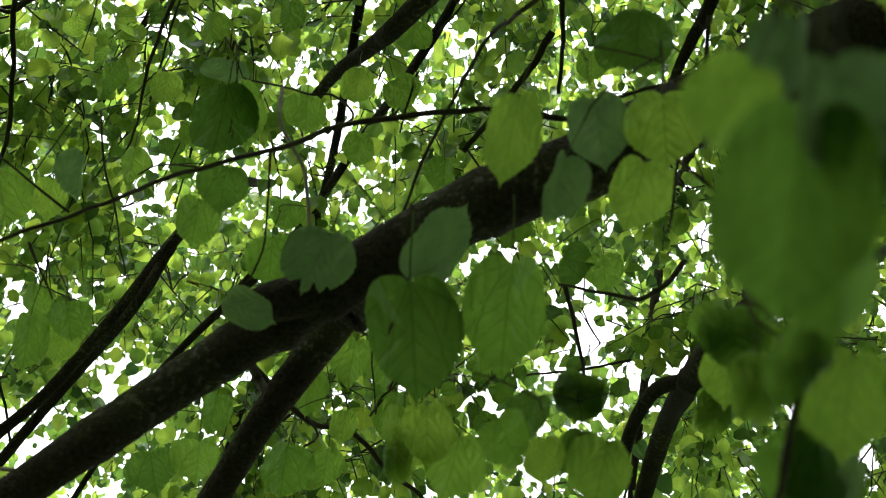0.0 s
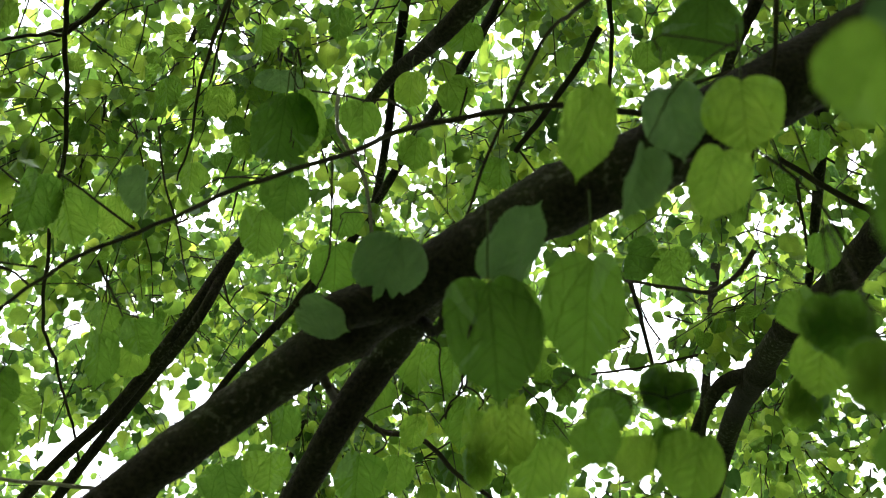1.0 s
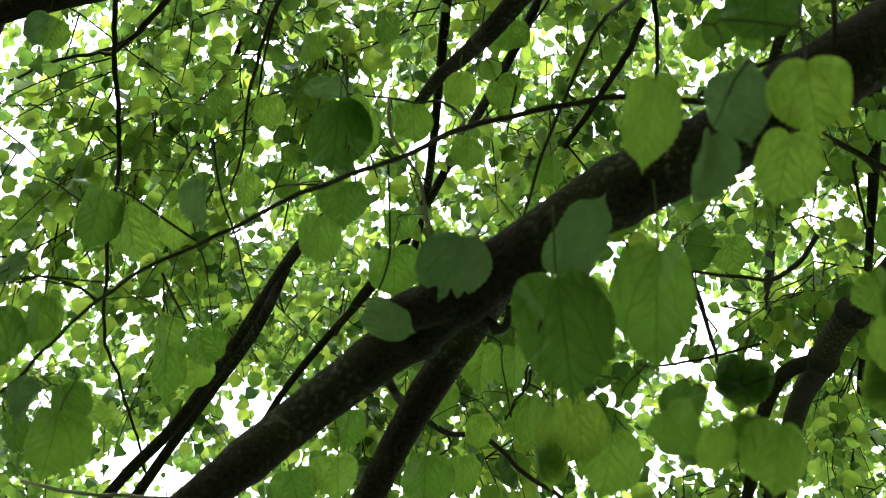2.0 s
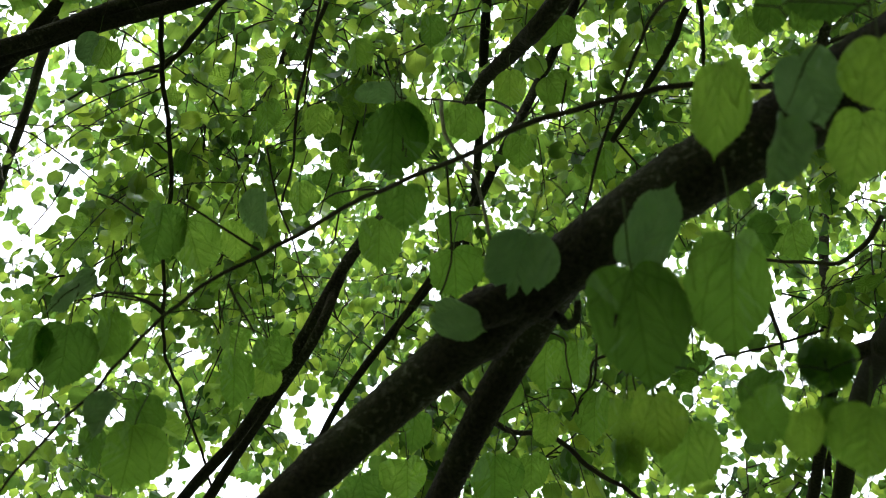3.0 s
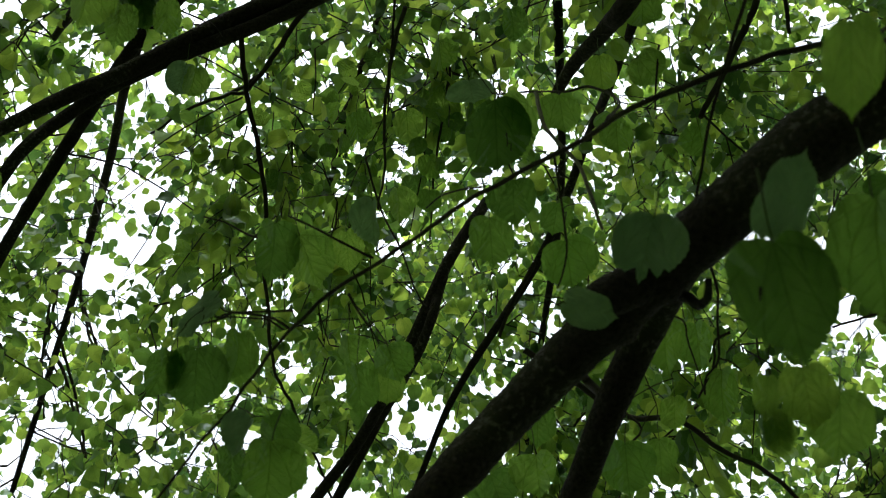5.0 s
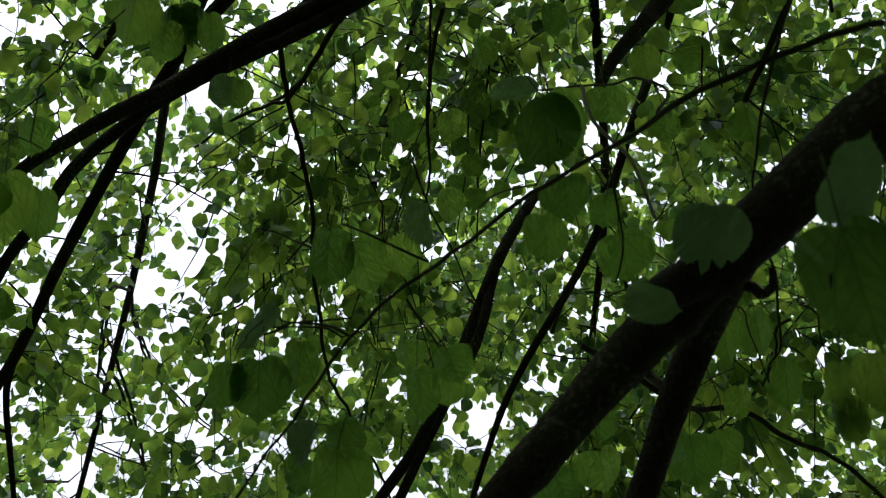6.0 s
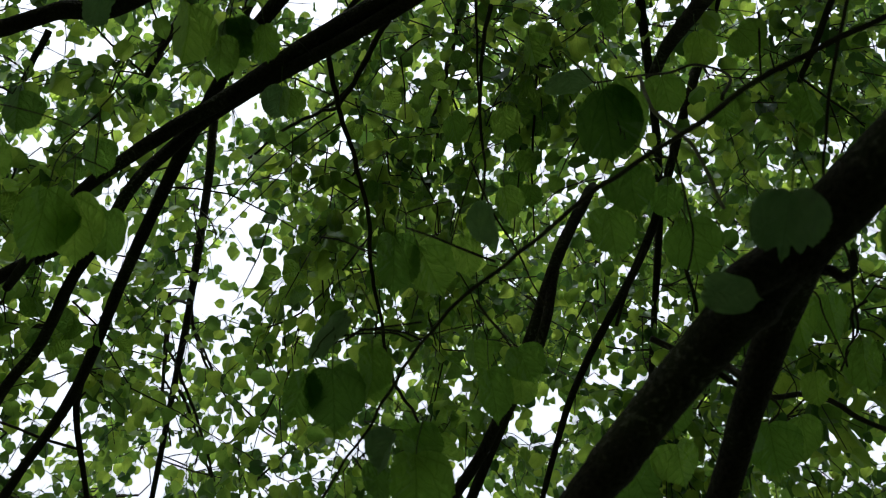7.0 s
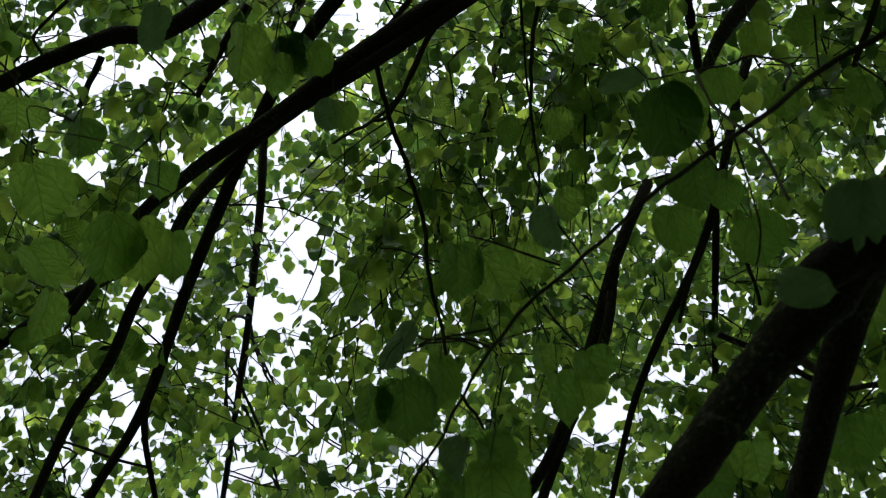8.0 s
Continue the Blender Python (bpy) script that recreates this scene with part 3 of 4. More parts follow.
stem("twig", [(-0.948, 1.173, 3.734), (-1.023, 1.179, 3.712), (-1.171, 1.212, 3.678), (-1.318, 1.274, 3.633)], 0.0022, 0.0012, TWIG_BARK, tree, "thin twig", 7, 0.012, 0.12)
stem("twig", [(-0.941, 1.196, 3.717), (-1.087, 1.223, 3.662), (-1.259, 1.268, 3.585), (-1.331, 1.29, 3.551)], 0.0016, 0.001, TWIG_BARK, tree, "thin twig", 7, 0.012, 0.12)
stem("twig", [(-0.709, 1.001, 3.798), (-0.754, 1.038, 3.784), (-0.847, 1.103, 3.749), (-0.932, 1.162, 3.746), (-0.975, 1.158, 3.74)], 0.008, 0.004, TWIG_BARK, tree, "crooked dark twig", 7, 0.012, 0.12)
stem("twig", [(-2.062, 2.058, 4.462), (-2.081, 2.207, 4.336), (-2.039, 2.373, 4.21), (-1.917, 2.529, 4.11)], 0.006, 0.003, TWIG_BARK, tree, "arching far twig", 7, 0.012, 0.12)
stem("twig", [(-2.124, 2.169, 4.226), (-2.115, 2.307, 4.115), (-2.123, 2.455, 3.992), (-2.13, 2.573, 3.893)], 0.006, 0.004, TWIG_BARK, tree, "far hanging twig", 7, 0.012, 0.12)
stem("twig", [(-2.174, 2.08, 4.55), (-2.238, 2.205, 4.433), (-2.325, 2.341, 4.302)], 0.008, 0.005, TWIG_BARK, tree, "far hanging twig", 7, 0.012, 0.12)
stem("twig", [(-0.565, 1.098, 3.883), (-0.602, 1.2, 3.791), (-0.663, 1.356, 3.649)], 0.0035, 0.002, TWIG_BARK, tree, "thin hanging twig", 7, 0.012, 0.12)
stem("twig", [(-0.492, 1.303, 3.863), (-0.539, 1.396, 3.776), (-0.596, 1.508, 3.671), (-0.627, 1.595, 3.593)], 0.0035, 0.002, TWIG_BARK, tree, "thin hanging twig", 7, 0.012, 0.12)
stem("twig", [(-0.708, 1.286, 4.091), (-0.795, 1.422, 3.959), (-0.889, 1.556, 3.828)], 0.005, 0.003, TWIG_BARK, tree, "far hanging twig", 7, 0.012, 0.12)
stem("twig", [(-2.184, 2.236, 4.236), (-2.168, 2.357, 4.151), (-2.171, 2.562, 3.995)], 0.007, 0.004, TWIG_BARK, tree, "far hanging twig", 7, 0.012, 0.12)
stem("twig", [(-1.775, 1.348, 3.623), (-1.708, 1.47, 3.558), (-1.618, 1.548, 3.536)], 0.003, 0.0015, TWIG_BARK, tree, "thin side twig", 7, 0.012, 0.12)
stem("twig", [(-0.662, 1.279, 4.255), (-0.718, 1.339, 4.187), (-0.841, 1.48, 4.031), (-0.943, 1.645, 3.866)], 0.007, 0.004, TWIG_BARK, tree, "far hanging twig", 7, 0.012, 0.12)
stem("twig", [(-0.042, 0.904, 3.078), (-0.069, 0.974, 3.014)], 0.002, 0.0014, TWIG_BARK, tree, "thin twig", 7, 0.012, 0.12)

stem("twig", [(-0.046, 1.049, 2.729), (-0.043, 1.071, 2.698), (-0.052, 1.090, 2.668), (-0.061, 1.122, 2.626), (-0.083, 1.135, 2.610), (-0.090, 1.144, 2.588)], 0.0021, 0.0013, TWIG_BARK, tree, "thin crooked hanging twig", 7, 0.012, 0.12)
stem("twig", [(-0.061, 1.122, 2.626), (-0.047, 1.122, 2.616), (-0.037, 1.134, 2.608)], 0.0014, 0.001, TWIG_BARK, tree, "thin side twig", 7, 0.012, 0.12)
stem("twig", [(-0.024, 1.112, 2.682), (-0.005, 1.119, 2.667), (-0.009, 1.133, 2.641), (-0.009, 1.145, 2.619)], 0.0017, 0.001, TWIG_BARK, tree, "thin crooked hanging twig", 7, 0.012, 0.12)
stem("twig", [(-0.118, 1.081, 2.686), (-0.096, 1.087, 2.673), (-0.097, 1.100, 2.649), (-0.092, 1.123, 2.618), (-0.090, 1.144, 2.588)], 0.0014, 0.001, TWIG_BARK, tree, "thin curved twig", 7, 0.012, 0.12)
stem("twig", [(-0.677, 0.802, 2.542), (-0.655, 0.797, 2.538), (-0.614, 0.786, 2.528), (-0.596, 0.778, 2.524), (-0.553, 0.787, 2.512), (-0.531, 0.795, 2.496)], 0.001, 0.0018, TWIG_BARK, tree, "thin bare twig", 7, 0.012, 0.12)
stem("twig", [(-0.619, 0.774, 2.550), (-0.613, 0.779, 2.534), (-0.596, 0.778, 2.524)], 0.0008, 0.0012, TWIG_BARK, tree, "bare twig end", 7, 0.012, 0.12)
stem("twig", [(-0.719, 0.840, 2.818), (-0.689, 0.853, 2.809), (-0.659, 0.865, 2.788), (-0.632, 0.871, 2.772)], 0.0012, 0.0018, TWIG_BARK, tree, "thin twig", 7, 0.012, 0.12)
stem("twig", [(-0.460, 0.790, 2.527), (-0.454, 0.827, 2.522), (-0.449, 0.848, 2.518), (-0.448, 0.866, 2.516)], 0.0018, 0.001, TWIG_BARK, tree, "thin hanging twig", 7, 0.012, 0.12)
stem("twig", [(-0.503, 0.893, 2.948), (-0.491, 0.946, 2.878), (-0.476, 0.991, 2.841), (-0.468, 1.033, 2.806), (-0.458, 1.070, 2.776)], 0.0018, 0.0011, TWIG_BARK, tree, "thin hanging twig", 7, 0.012, 0.12)
stem("twig", [(-0.209, 1.320, 2.732), (-0.192, 1.330, 2.701), (-0.235, 1.331, 2.664), (-0.269, 1.339, 2.637)], 0.0022, 0.0013, TWIG_BARK, tree, "thin side twig", 7, 0.012, 0.12)

# ---- near leaves, each on its own ----
LEAVES = [leaf_mesh(s, LEAF) for s in range(6)] + [leaf_mesh(6, SKYLIT_LEAF, ((0.25, 0.16, 0.22), (-0.3, 0.13, 0.3), (-0.75, 0.12, 0.15))), leaf_mesh(7, SKYLIT_LEAF), leaf_mesh(8, SKYLIT_LEAF)]


WAITING = []


def unit3(v):
    return np.array(v.normalized())


def leaf(base, turn, length, width, kind):
    """Notes one near leaf: the foot of its blade, its turn, size and shape."""
    WAITING.append((base, turn, length, width, kind))


def backed_leaf(base, turn, length, width, kind):
    """A near leaf plus an unseen one close behind, added to block its light."""
    leaf(base, turn, length, width, kind)
    away = unit3(Vector(base) - Vector((-0.03, 0.0, 1.6)))
    leaf(tuple(np.array(base) + 0.010 * away), (turn[0] + 2, turn[1] - 2, turn[2] + 2), length, width, 7)


def stalk_end(spec):
    base, turn, length = spec[:3]
    return np.array(pose(*base, *turn) @ Vector((0.0, -0.53 * length, 0.19 * length)))


def hang(spec, end, gap, ob, foot):
    """Hangs a leaf by its stalk; a thin shoot leads from the stalk to the nearest wood. Gives the shoot's outer part, which can carry later leaves."""
    base, turn, length, width, kind = spec
    m = pose(*base, *turn)
    blade = new("leaf", LEAVES[kind])
    blade.parent = ob
    blade.matrix_basis = m @ Matrix.Diagonal((width / 0.95, length, length, 1))
    if gap < 0.008:
        return None
    stalk = unit3(m.to_3x3() @ Vector((0.0, -0.35, 0.14)))
    near_end = end + stalk * 0.22 * gap
    sag = 0.45 * near_end + 0.55 * foot + np.array((0, 0, 0.06 * gap))
    path = smooth_path([foot, sag, near_end, end], max(6, int(gap / 0.012)))
    v, f = tube_data(path, np.linspace(0.0007 + 0.002 * min(gap, 0.5), 0.0007, len(path)), 5)
    shoot = new("shoot", mesh_of("shoot", v, f, TWIG_BARK))
    shoot.parent = ob
    return path[len(path) // 3 :]


def hang_all(specs):
    """Nearest to the wood first."""
    ends = np.array([stalk_end(w) for w in specs])
    best = np.full(len(specs), 1e9)
    foot = np.zeros((len(specs), 3))
    owner = [None] * len(specs)

    def offer(ob, path):
        d = np.linalg.norm(ends[:, None] - path[None], axis=2)
        i = d.argmin(1)
        near = d[np.arange(len(specs)), i]
        for k in np.nonzero(near < best)[0]:
            best[k], foot[k], owner[k] = near[k], path[i[k]], ob

    for ob, path, radii in CARRIERS[1:]:
        offer(ob, path)
    left = set(range(len(specs)))
    while left:
        k = min(left, key=lambda j: best[j])
        left.remove(k)
        shoot = hang(specs[k], ends[k], best[k], owner[k], foot[k].copy())
        if shoot is not None:
            offer(owner[k], shoot)


leaf((-0.025, 0.573, 2.229), (-35, 3, -6), 0.098, 0.073, 0)
leaf((0.055, 0.577, 2.259), (-36, -8, 12), 0.096, 0.074, 1)
leaf((-0.022, 0.596, 2.259), (137, 5, 44), 0.076, 0.051, 7)
backed_leaf((-0.013, 0.604, 2.261), (-36, 8, -33), 0.050, 0.034, 3)
leaf((0.056, 0.445, 2.297), (-43, 20, -3), 0.072, 0.042, 4)
leaf((0.087, 0.456, 2.235), (-144, 13, -152), 0.051, 0.038, 8)
leaf((0.111, 0.447, 2.297), (-34, 0, -14), 0.054, 0.051, 8)
leaf((0.155, 0.495, 2.283), (-33, 25, 1), 0.056, 0.052, 1)
leaf((0.155, 0.424, 2.265), (-32, 11, -14), 0.053, 0.055, 2)
leaf((-0.259, 0.707, 2.722), (-57, 2, 10), 0.097, 0.079, 3)
leaf((-0.249, 0.709, 2.730), (-24, 0, -6), 0.086, 0.055, 4)
leaf((-0.255, 0.769, 2.644), (-26, -12, 21), 0.059, 0.057, 5)
leaf((-0.301, 0.832, 2.662), (-41, 6, 5), 0.064, 0.053, 0)
leaf((-0.558, 0.768, 2.665), (-35, 15, 16), 0.077, 0.063, 1)
leaf((-0.536, 0.791, 2.660), (-35, -7, -3), 0.073, 0.061, 2)
leaf((-0.435, 0.775, 2.676), (-151, -28, -179), 0.063, 0.044, 8)
leaf((-0.494, 0.837, 2.708), (-42, -7, 17), 0.058, 0.041, 4)
leaf((-0.105, 0.653, 2.383), (-141, -17, -161), 0.065, 0.062, 6)
leaf((-0.203, 0.709, 2.354), (-163, 27, 122), 0.052, 0.039, 7)
leaf((-0.505, 0.941, 2.566), (-41, 6, 5), 0.069, 0.048, 1)
leaf((-0.462, 0.931, 2.577), (-38, -4, -5), 0.049, 0.051, 2)
leaf((-0.480, 0.988, 2.589), (-57, -2, 24), 0.045, 0.045, 3)
leaf((-0.222, 0.918, 2.693), (-50, 13, -11), 0.068, 0.078, 4)
leaf((-0.121, 1.109, 2.697), (-31, -9, 21), 0.075, 0.055, 5)
leaf((-0.081, 1.153, 2.728), (-31, -16, 14), 0.071, 0.052, 0)
leaf((-0.063, 1.135, 2.618), (-37, -12, 20), 0.074, 0.057, 1)
leaf((-0.193, 1.190, 2.709), (-60, 12, -8), 0.069, 0.045, 2)
leaf((-0.130, 1.156, 2.604), (-50, -3, 23), 0.047, 0.040, 3)
leaf((-0.013, 0.733, 2.245), (-23, 13, -6), 0.065, 0.048, 4)
leaf((0.017, 0.781, 2.251), (-52, 21, -6), 0.064, 0.055, 5)
leaf((-0.039, 0.772, 2.274), (-40, 13, 7), 0.041, 0.023, 0)
backed_leaf((-0.040, 0.799, 2.256), (-53, 13, -13), 0.042, 0.031, 1)
backed_leaf((0.105, 0.605, 2.162), (-36, 22, -5), 0.039, 0.041, 2)
leaf((0.037, 0.564, 2.084), (-24, -29, -15), 0.038, 0.038, 3)
leaf((0.073, 0.603, 2.101), (-47, -12, 17), 0.035, 0.032, 4)
backed_leaf((0.103, 0.626, 2.126), (-54, -10, 26), 0.041, 0.032, 5)
leaf((0.118, 0.608, 2.102), (-48, 9, 9), 0.051, 0.043, 0)
leaf((0.221, 0.600, 2.188), (-59, 10, 5), 0.048, 0.046, 1)
leaf((0.203, 0.570, 2.206), (-45, -26, -12), 0.037, 0.033, 2)
backed_leaf((0.223, 0.653, 2.195), (-29, 2, 9), 0.045, 0.035, 3)
leaf((0.316, 0.736, 2.468), (-47, -1, 5), 0.043, 0.037, 4)
leaf((-0.396, 1.181, 2.551), (-36, -25, 10), 0.062, 0.067, 5)
leaf((-0.328, 1.169, 2.559), (-25, -19, 18), 0.069, 0.063, 0)
leaf((-0.326, 1.200, 2.671), (-33, 20, 3), 0.063, 0.052, 1)
leaf((-0.205, 1.155, 2.540), (-59, 10, -4), 0.070, 0.069, 2)
leaf((-0.166, 1.272, 2.631), (-45, 5, 6), 0.058, 0.050, 3)
leaf((-0.606, 0.818, 2.530), (-59, -9, 28), 0.068, 0.042, 4)
leaf((-0.626, 0.958, 2.470), (-55, 16, -10), 0.062, 0.062, 5)
leaf((-0.597, 0.946, 2.475), (-18, 3, -63), 0.050, 0.048, 0)
leaf((-0.649, 0.961, 2.524), (-12, 1, -70), 0.056, 0.045, 1)
leaf((0.165, 0.451, 2.438), (-52, 10, -2), 0.054, 0.062, 2)
leaf((0.235, 0.760, 2.955), (-27, 22, -1), 0.058, 0.050, 3)
leaf((0.219, 0.836, 3.033), (-46, -6, 10), 0.050, 0.048, 4)
leaf((0.302, 0.833, 3.038), (-40, 10, -4), 0.049, 0.044, 5)
leaf((-0.839, 0.865, 3.321), (-56, 19, 10), 0.061, 0.055, 0)
leaf((-0.265, 0.908, 3.316), (-31, 18, -1), 0.058, 0.051, 1)
leaf((-0.402, 0.927, 3.305), (-59, 11, -14), 0.059, 0.055, 2)
leaf((-0.133, 0.902, 3.086), (-55, -2, 15), 0.065, 0.053, 3)
leaf((-0.078, 0.911, 3.071), (-30, -2, -30), 0.054, 0.062, 4)
leaf((-0.049, 0.896, 3.223), (-49, 17, -7), 0.058, 0.060, 5)
leaf((-0.200, 0.874, 2.962), (-39, -8, 11), 0.059, 0.058, 0)
leaf((-0.130, 0.977, 3.016), (-48, -8, 20), 0.055, 0.055, 1)
leaf((0.001, 1.131, 3.165), (-57, -10, 19), 0.059, 0.056, 2)
leaf((-0.503, 1.038, 3.057), (-37, 23, -6), 0.060, 0.056, 3)
leaf((0.438, 0.893, 2.874), (-54, -11, 27), 0.047, 0.042, 4)
leaf((0.223, 0.995, 2.753), (-22, -6, -4), 0.057, 0.054, 5)
leaf((0.167, 1.003, 2.754), (-14, -53, -69), 0.046, 0.060, 0)
leaf((-0.335, 0.877, 3.068), (-170, 1, -175), 0.040, 0.079, 8)
leaf((-0.551, 1.005, 2.690), (-39, 16, -2), 0.046, 0.044, 2)
leaf((-0.502, 1.053, 3.313), (-42, 0, 11), 0.062, 0.057, 3)
leaf((-0.596, 1.038, 3.327), (-58, 11, -13), 0.064, 0.055, 4)
leaf((0.096, 0.177, 1.896), (-37, 19, 23), 0.033, 0.028, 5)
leaf((0.088, 0.147, 1.824), (-149, -11, 178), 0.054, 0.042, 1)
leaf((0.095, 0.140, 1.836), (-140, 7, 172), 0.033, 0.028, 8)
leaf((0.109, 0.179, 1.829), (-40, 6, 7), 0.039, 0.028, 2)
backed_leaf((0.145, 0.364, 1.952), (-57, 3, 4), 0.035, 0.026, 3)
backed_leaf((0.143, 0.288, 1.901), (-26, -4, 23), 0.044, 0.025, 4)
backed_leaf((0.162, 0.426, 2.048), (-32, 12, -20), 0.039, 0.038, 5)
leaf((0.168, 0.323, 1.913), (-37, 14, -5), 0.047, 0.036, 0)
leaf((0.127, 0.196, 1.959), (-129, -35, 157), 0.033, 0.024, 8)
backed_leaf((0.174, 0.391, 1.930), (-55, 1, 6), 0.048, 0.041, 2)
leaf((-0.669, 0.778, 2.481), (-40, 23, 28), 0.059, 0.047, 3)
leaf((-0.637, 0.783, 2.484), (-40, 3, 19), 0.079, 0.072, 4)
leaf((-0.587, 0.783, 2.495), (-44, 21, 2), 0.059, 0.044, 5)
leaf((-0.608, 0.751, 2.526), (-165, -59, -132), 0.080, 0.034, 7)
leaf((-0.562, 0.855, 2.386), (-55, 13, 5), 0.073, 0.084, 1)
leaf((-0.563, 0.845, 2.414), (-44, -21, -7), 0.048, 0.044, 2)
leaf((-0.576, 0.824, 2.398), (-128, -44, -170), 0.049, 0.042, 8)
leaf((-0.621, 0.872, 2.405), (-24, 19, 12), 0.054, 0.041, 4)
leaf((0.082, 0.711, 2.238), (-23, 1, 20), 0.049, 0.037, 5)
leaf((-0.866, 0.866, 3.348), (-141, -12, -150), 0.064, 0.064, 7)
leaf((-0.980, 0.448, 2.711), (-35, -7, 20), 0.078, 0.090, 1)
leaf((-0.994, 0.491, 2.874), (-42, 11, 24), 0.058, 0.059, 2)
leaf((-0.887, 0.517, 2.634), (-41, 10, 32), 0.090, 0.075, 3)
leaf((-0.874, 0.544, 2.646), (-42, -11, 31), 0.085, 0.066, 4)
leaf((-0.864, 0.591, 2.669), (-45, -13, 40), 0.070, 0.044, 5)
leaf((-0.712, 0.474, 2.873), (-48, 20, 13), 0.081, 0.067, 0)
leaf((-0.693, 0.521, 2.857), (-24, 9, 29), 0.057, 0.046, 1)
backed_leaf((-0.681, 0.523, 2.897), (-40, -19, 17), 0.056, 0.056, 2)
leaf((-0.645, 0.540, 2.881), (-57, -13, 30), 0.057, 0.037, 3)
leaf((-0.818, 0.418, 2.923), (-153, -31, -146), 0.070, 0.052, 7)
leaf((-1.054, 0.425, 2.883), (-10, 6, 35), 0.054, 0.085, 5)
leaf((-1.049, 0.533, 2.681), (-25, -3, -4), 0.066, 0.068, 0)
leaf((-1.082, 0.613, 2.685), (-47, 23, 32), 0.071, 0.054, 1)
leaf((-0.869, 0.538, 2.752), (-31, 8, 23), 0.051, 0.044, 2)
leaf((-0.256, 1.150, 3.065), (-35, 10, 20), 0.056, 0.057, 3)
# leaves outside the view, added above and beside the near ones to dim them
leaf((0.193, 0.178, 2.136), (-52, 25, -6), 0.054, 0.057, 4)
leaf((0.228, 0.162, 2.140), (-40, 2, -22), 0.043, 0.057, 5)
leaf((0.259, 0.200, 2.163), (-48, 21, -2), 0.060, 0.065, 0)
leaf((0.253, 0.154, 2.106), (-54, 10, -13), 0.075, 0.066, 1)
leaf((0.217, 0.101, 2.014), (-30, 12, 8), 0.052, 0.045, 2)
leaf((0.246, 0.142, 2.185), (-57, -4, 20), 0.070, 0.066, 3)
leaf((0.137, 0.114, 1.965), (-41, -6, 15), 0.034, 0.041, 4)
leaf((0.083, 0.070, 2.000), (-41, -17, -11), 0.037, 0.029, 5)
leaf((0.186, 0.142, 2.069), (-46, -22, -21), 0.045, 0.057, 0)
leaf((0.103, 0.133, 1.966), (-39, -2, 10), 0.040, 0.027, 1)
leaf((0.229, 0.198, 2.102), (-43, -1, 26), 0.072, 0.052, 2)
leaf((0.191, 0.118, 2.057), (-28, -18, 16), 0.067, 0.063, 3)
leaf((0.160, 0.171, 2.210), (-45, 2, 8), 0.073, 0.046, 4)
leaf((0.198, 0.128, 2.247), (-32, 7, 28), 0.088, 0.056, 5)
leaf((0.276, 0.136, 2.104), (-44, 17, 23), 0.053, 0.043, 0)
leaf((0.162, 0.180, 2.188), (-57, 11, 11), 0.067, 0.050, 1)
leaf((0.173, 0.258, 1.850), (-23, -19, -7), 0.053, 0.032, 2)
leaf((0.199, 0.205, 1.892), (-30, 0, 16), 0.047, 0.040, 3)
leaf((0.209, 0.214, 1.936), (-32, 2, -4), 0.042, 0.042, 4)
leaf((0.201, 0.225, 1.979), (-60, 22, 5), 0.052, 0.057, 5)
leaf((0.248, 0.297, 1.988), (-45, -5, 3), 0.065, 0.054, 0)
leaf((0.263, 0.236, 2.018), (-31, -20, -19), 0.050, 0.059, 1)
hang_all(WAITING)

# ---- the crown: branchlets, sprays and far leaves ----
rng = np.random.default_rng(11)
EYE = np.array((-0.07, 0.0, 1.6))
AHEAD = np.array((-0.235, 0.97, 0.0))
# openings in the crown through which the sky shows: foot, way up, height of the start, half width per metre
GAPS = []
GAPS += [(np.array((-0.16, -0.02, 1.62)), np.array((-0.413, 0.488, 0.769)), 2.6, 0.036)]
GAPS += [(np.array((-0.16, -0.02, 1.62)), np.array((-0.400, 0.596, 0.696)), 2.6, 0.020)]
GAPS += [(np.array((-0.16, -0.02, 1.62)), np.array((-0.306, 0.680, 0.667)), 2.8, 0.014)]
GAPS += [(np.array((-0.16, -0.02, 1.62)), np.array((-0.448, 0.333, 0.830)), 2.2, 0.021)]
GAPS += [(np.array((-0.16, -0.02, 1.62)), np.array((-0.118, 0.553, 0.825)), 3.0, 0.014)]
GAPS += [(np.array((-0.12, -0.00, 1.61)), np.array((-0.458, 0.330, 0.825)), 2.4, 0.023)]
GAPS += [(np.array((0.00, 0.00, 1.60)), np.array((0.173, 0.647, 0.743)), 2.6, 0.023)]
GAPS += [(np.array((0.00, 0.00, 1.60)), np.array((-0.097, 0.749, 0.655)), 2.4, 0.011)]
GAPS += [(np.array((0.00, 0.00, 1.60)), np.array((0.016, 0.483, 0.875)), 2.8, 0.013)]
GAPS += [(np.array((0.00, 0.00, 1.60)), np.array((-0.290, 0.578, 0.762)), 2.6, 0.011)]
GAPS += [(np.array((0.00, 0.00, 1.60)), np.array((-0.039, 0.573, 0.819)), 2.8, 0.012)]
GAPS += [(np.array((-0.10, 0.00, 1.60)), np.array((-0.412, 0.466, 0.783)), 2.8, 0.022)]
GAPS += [(np.array((-0.10, 0.00, 1.60)), np.array((-0.434, 0.511, 0.742)), 2.8, 0.023)]
GAPS += [(np.array((-0.10, 0.00, 1.60)), np.array((-0.400, 0.592, 0.700)), 2.8, 0.014)]
GAPS += [(np.array((-0.10, 0.00, 1.60)), np.array((-0.333, 0.668, 0.665)), 2.8, 0.013)]
GAPS += [(np.array((-0.10, 0.00, 1.60)), np.array((-0.525, 0.587, 0.617)), 2.8, 0.019)]
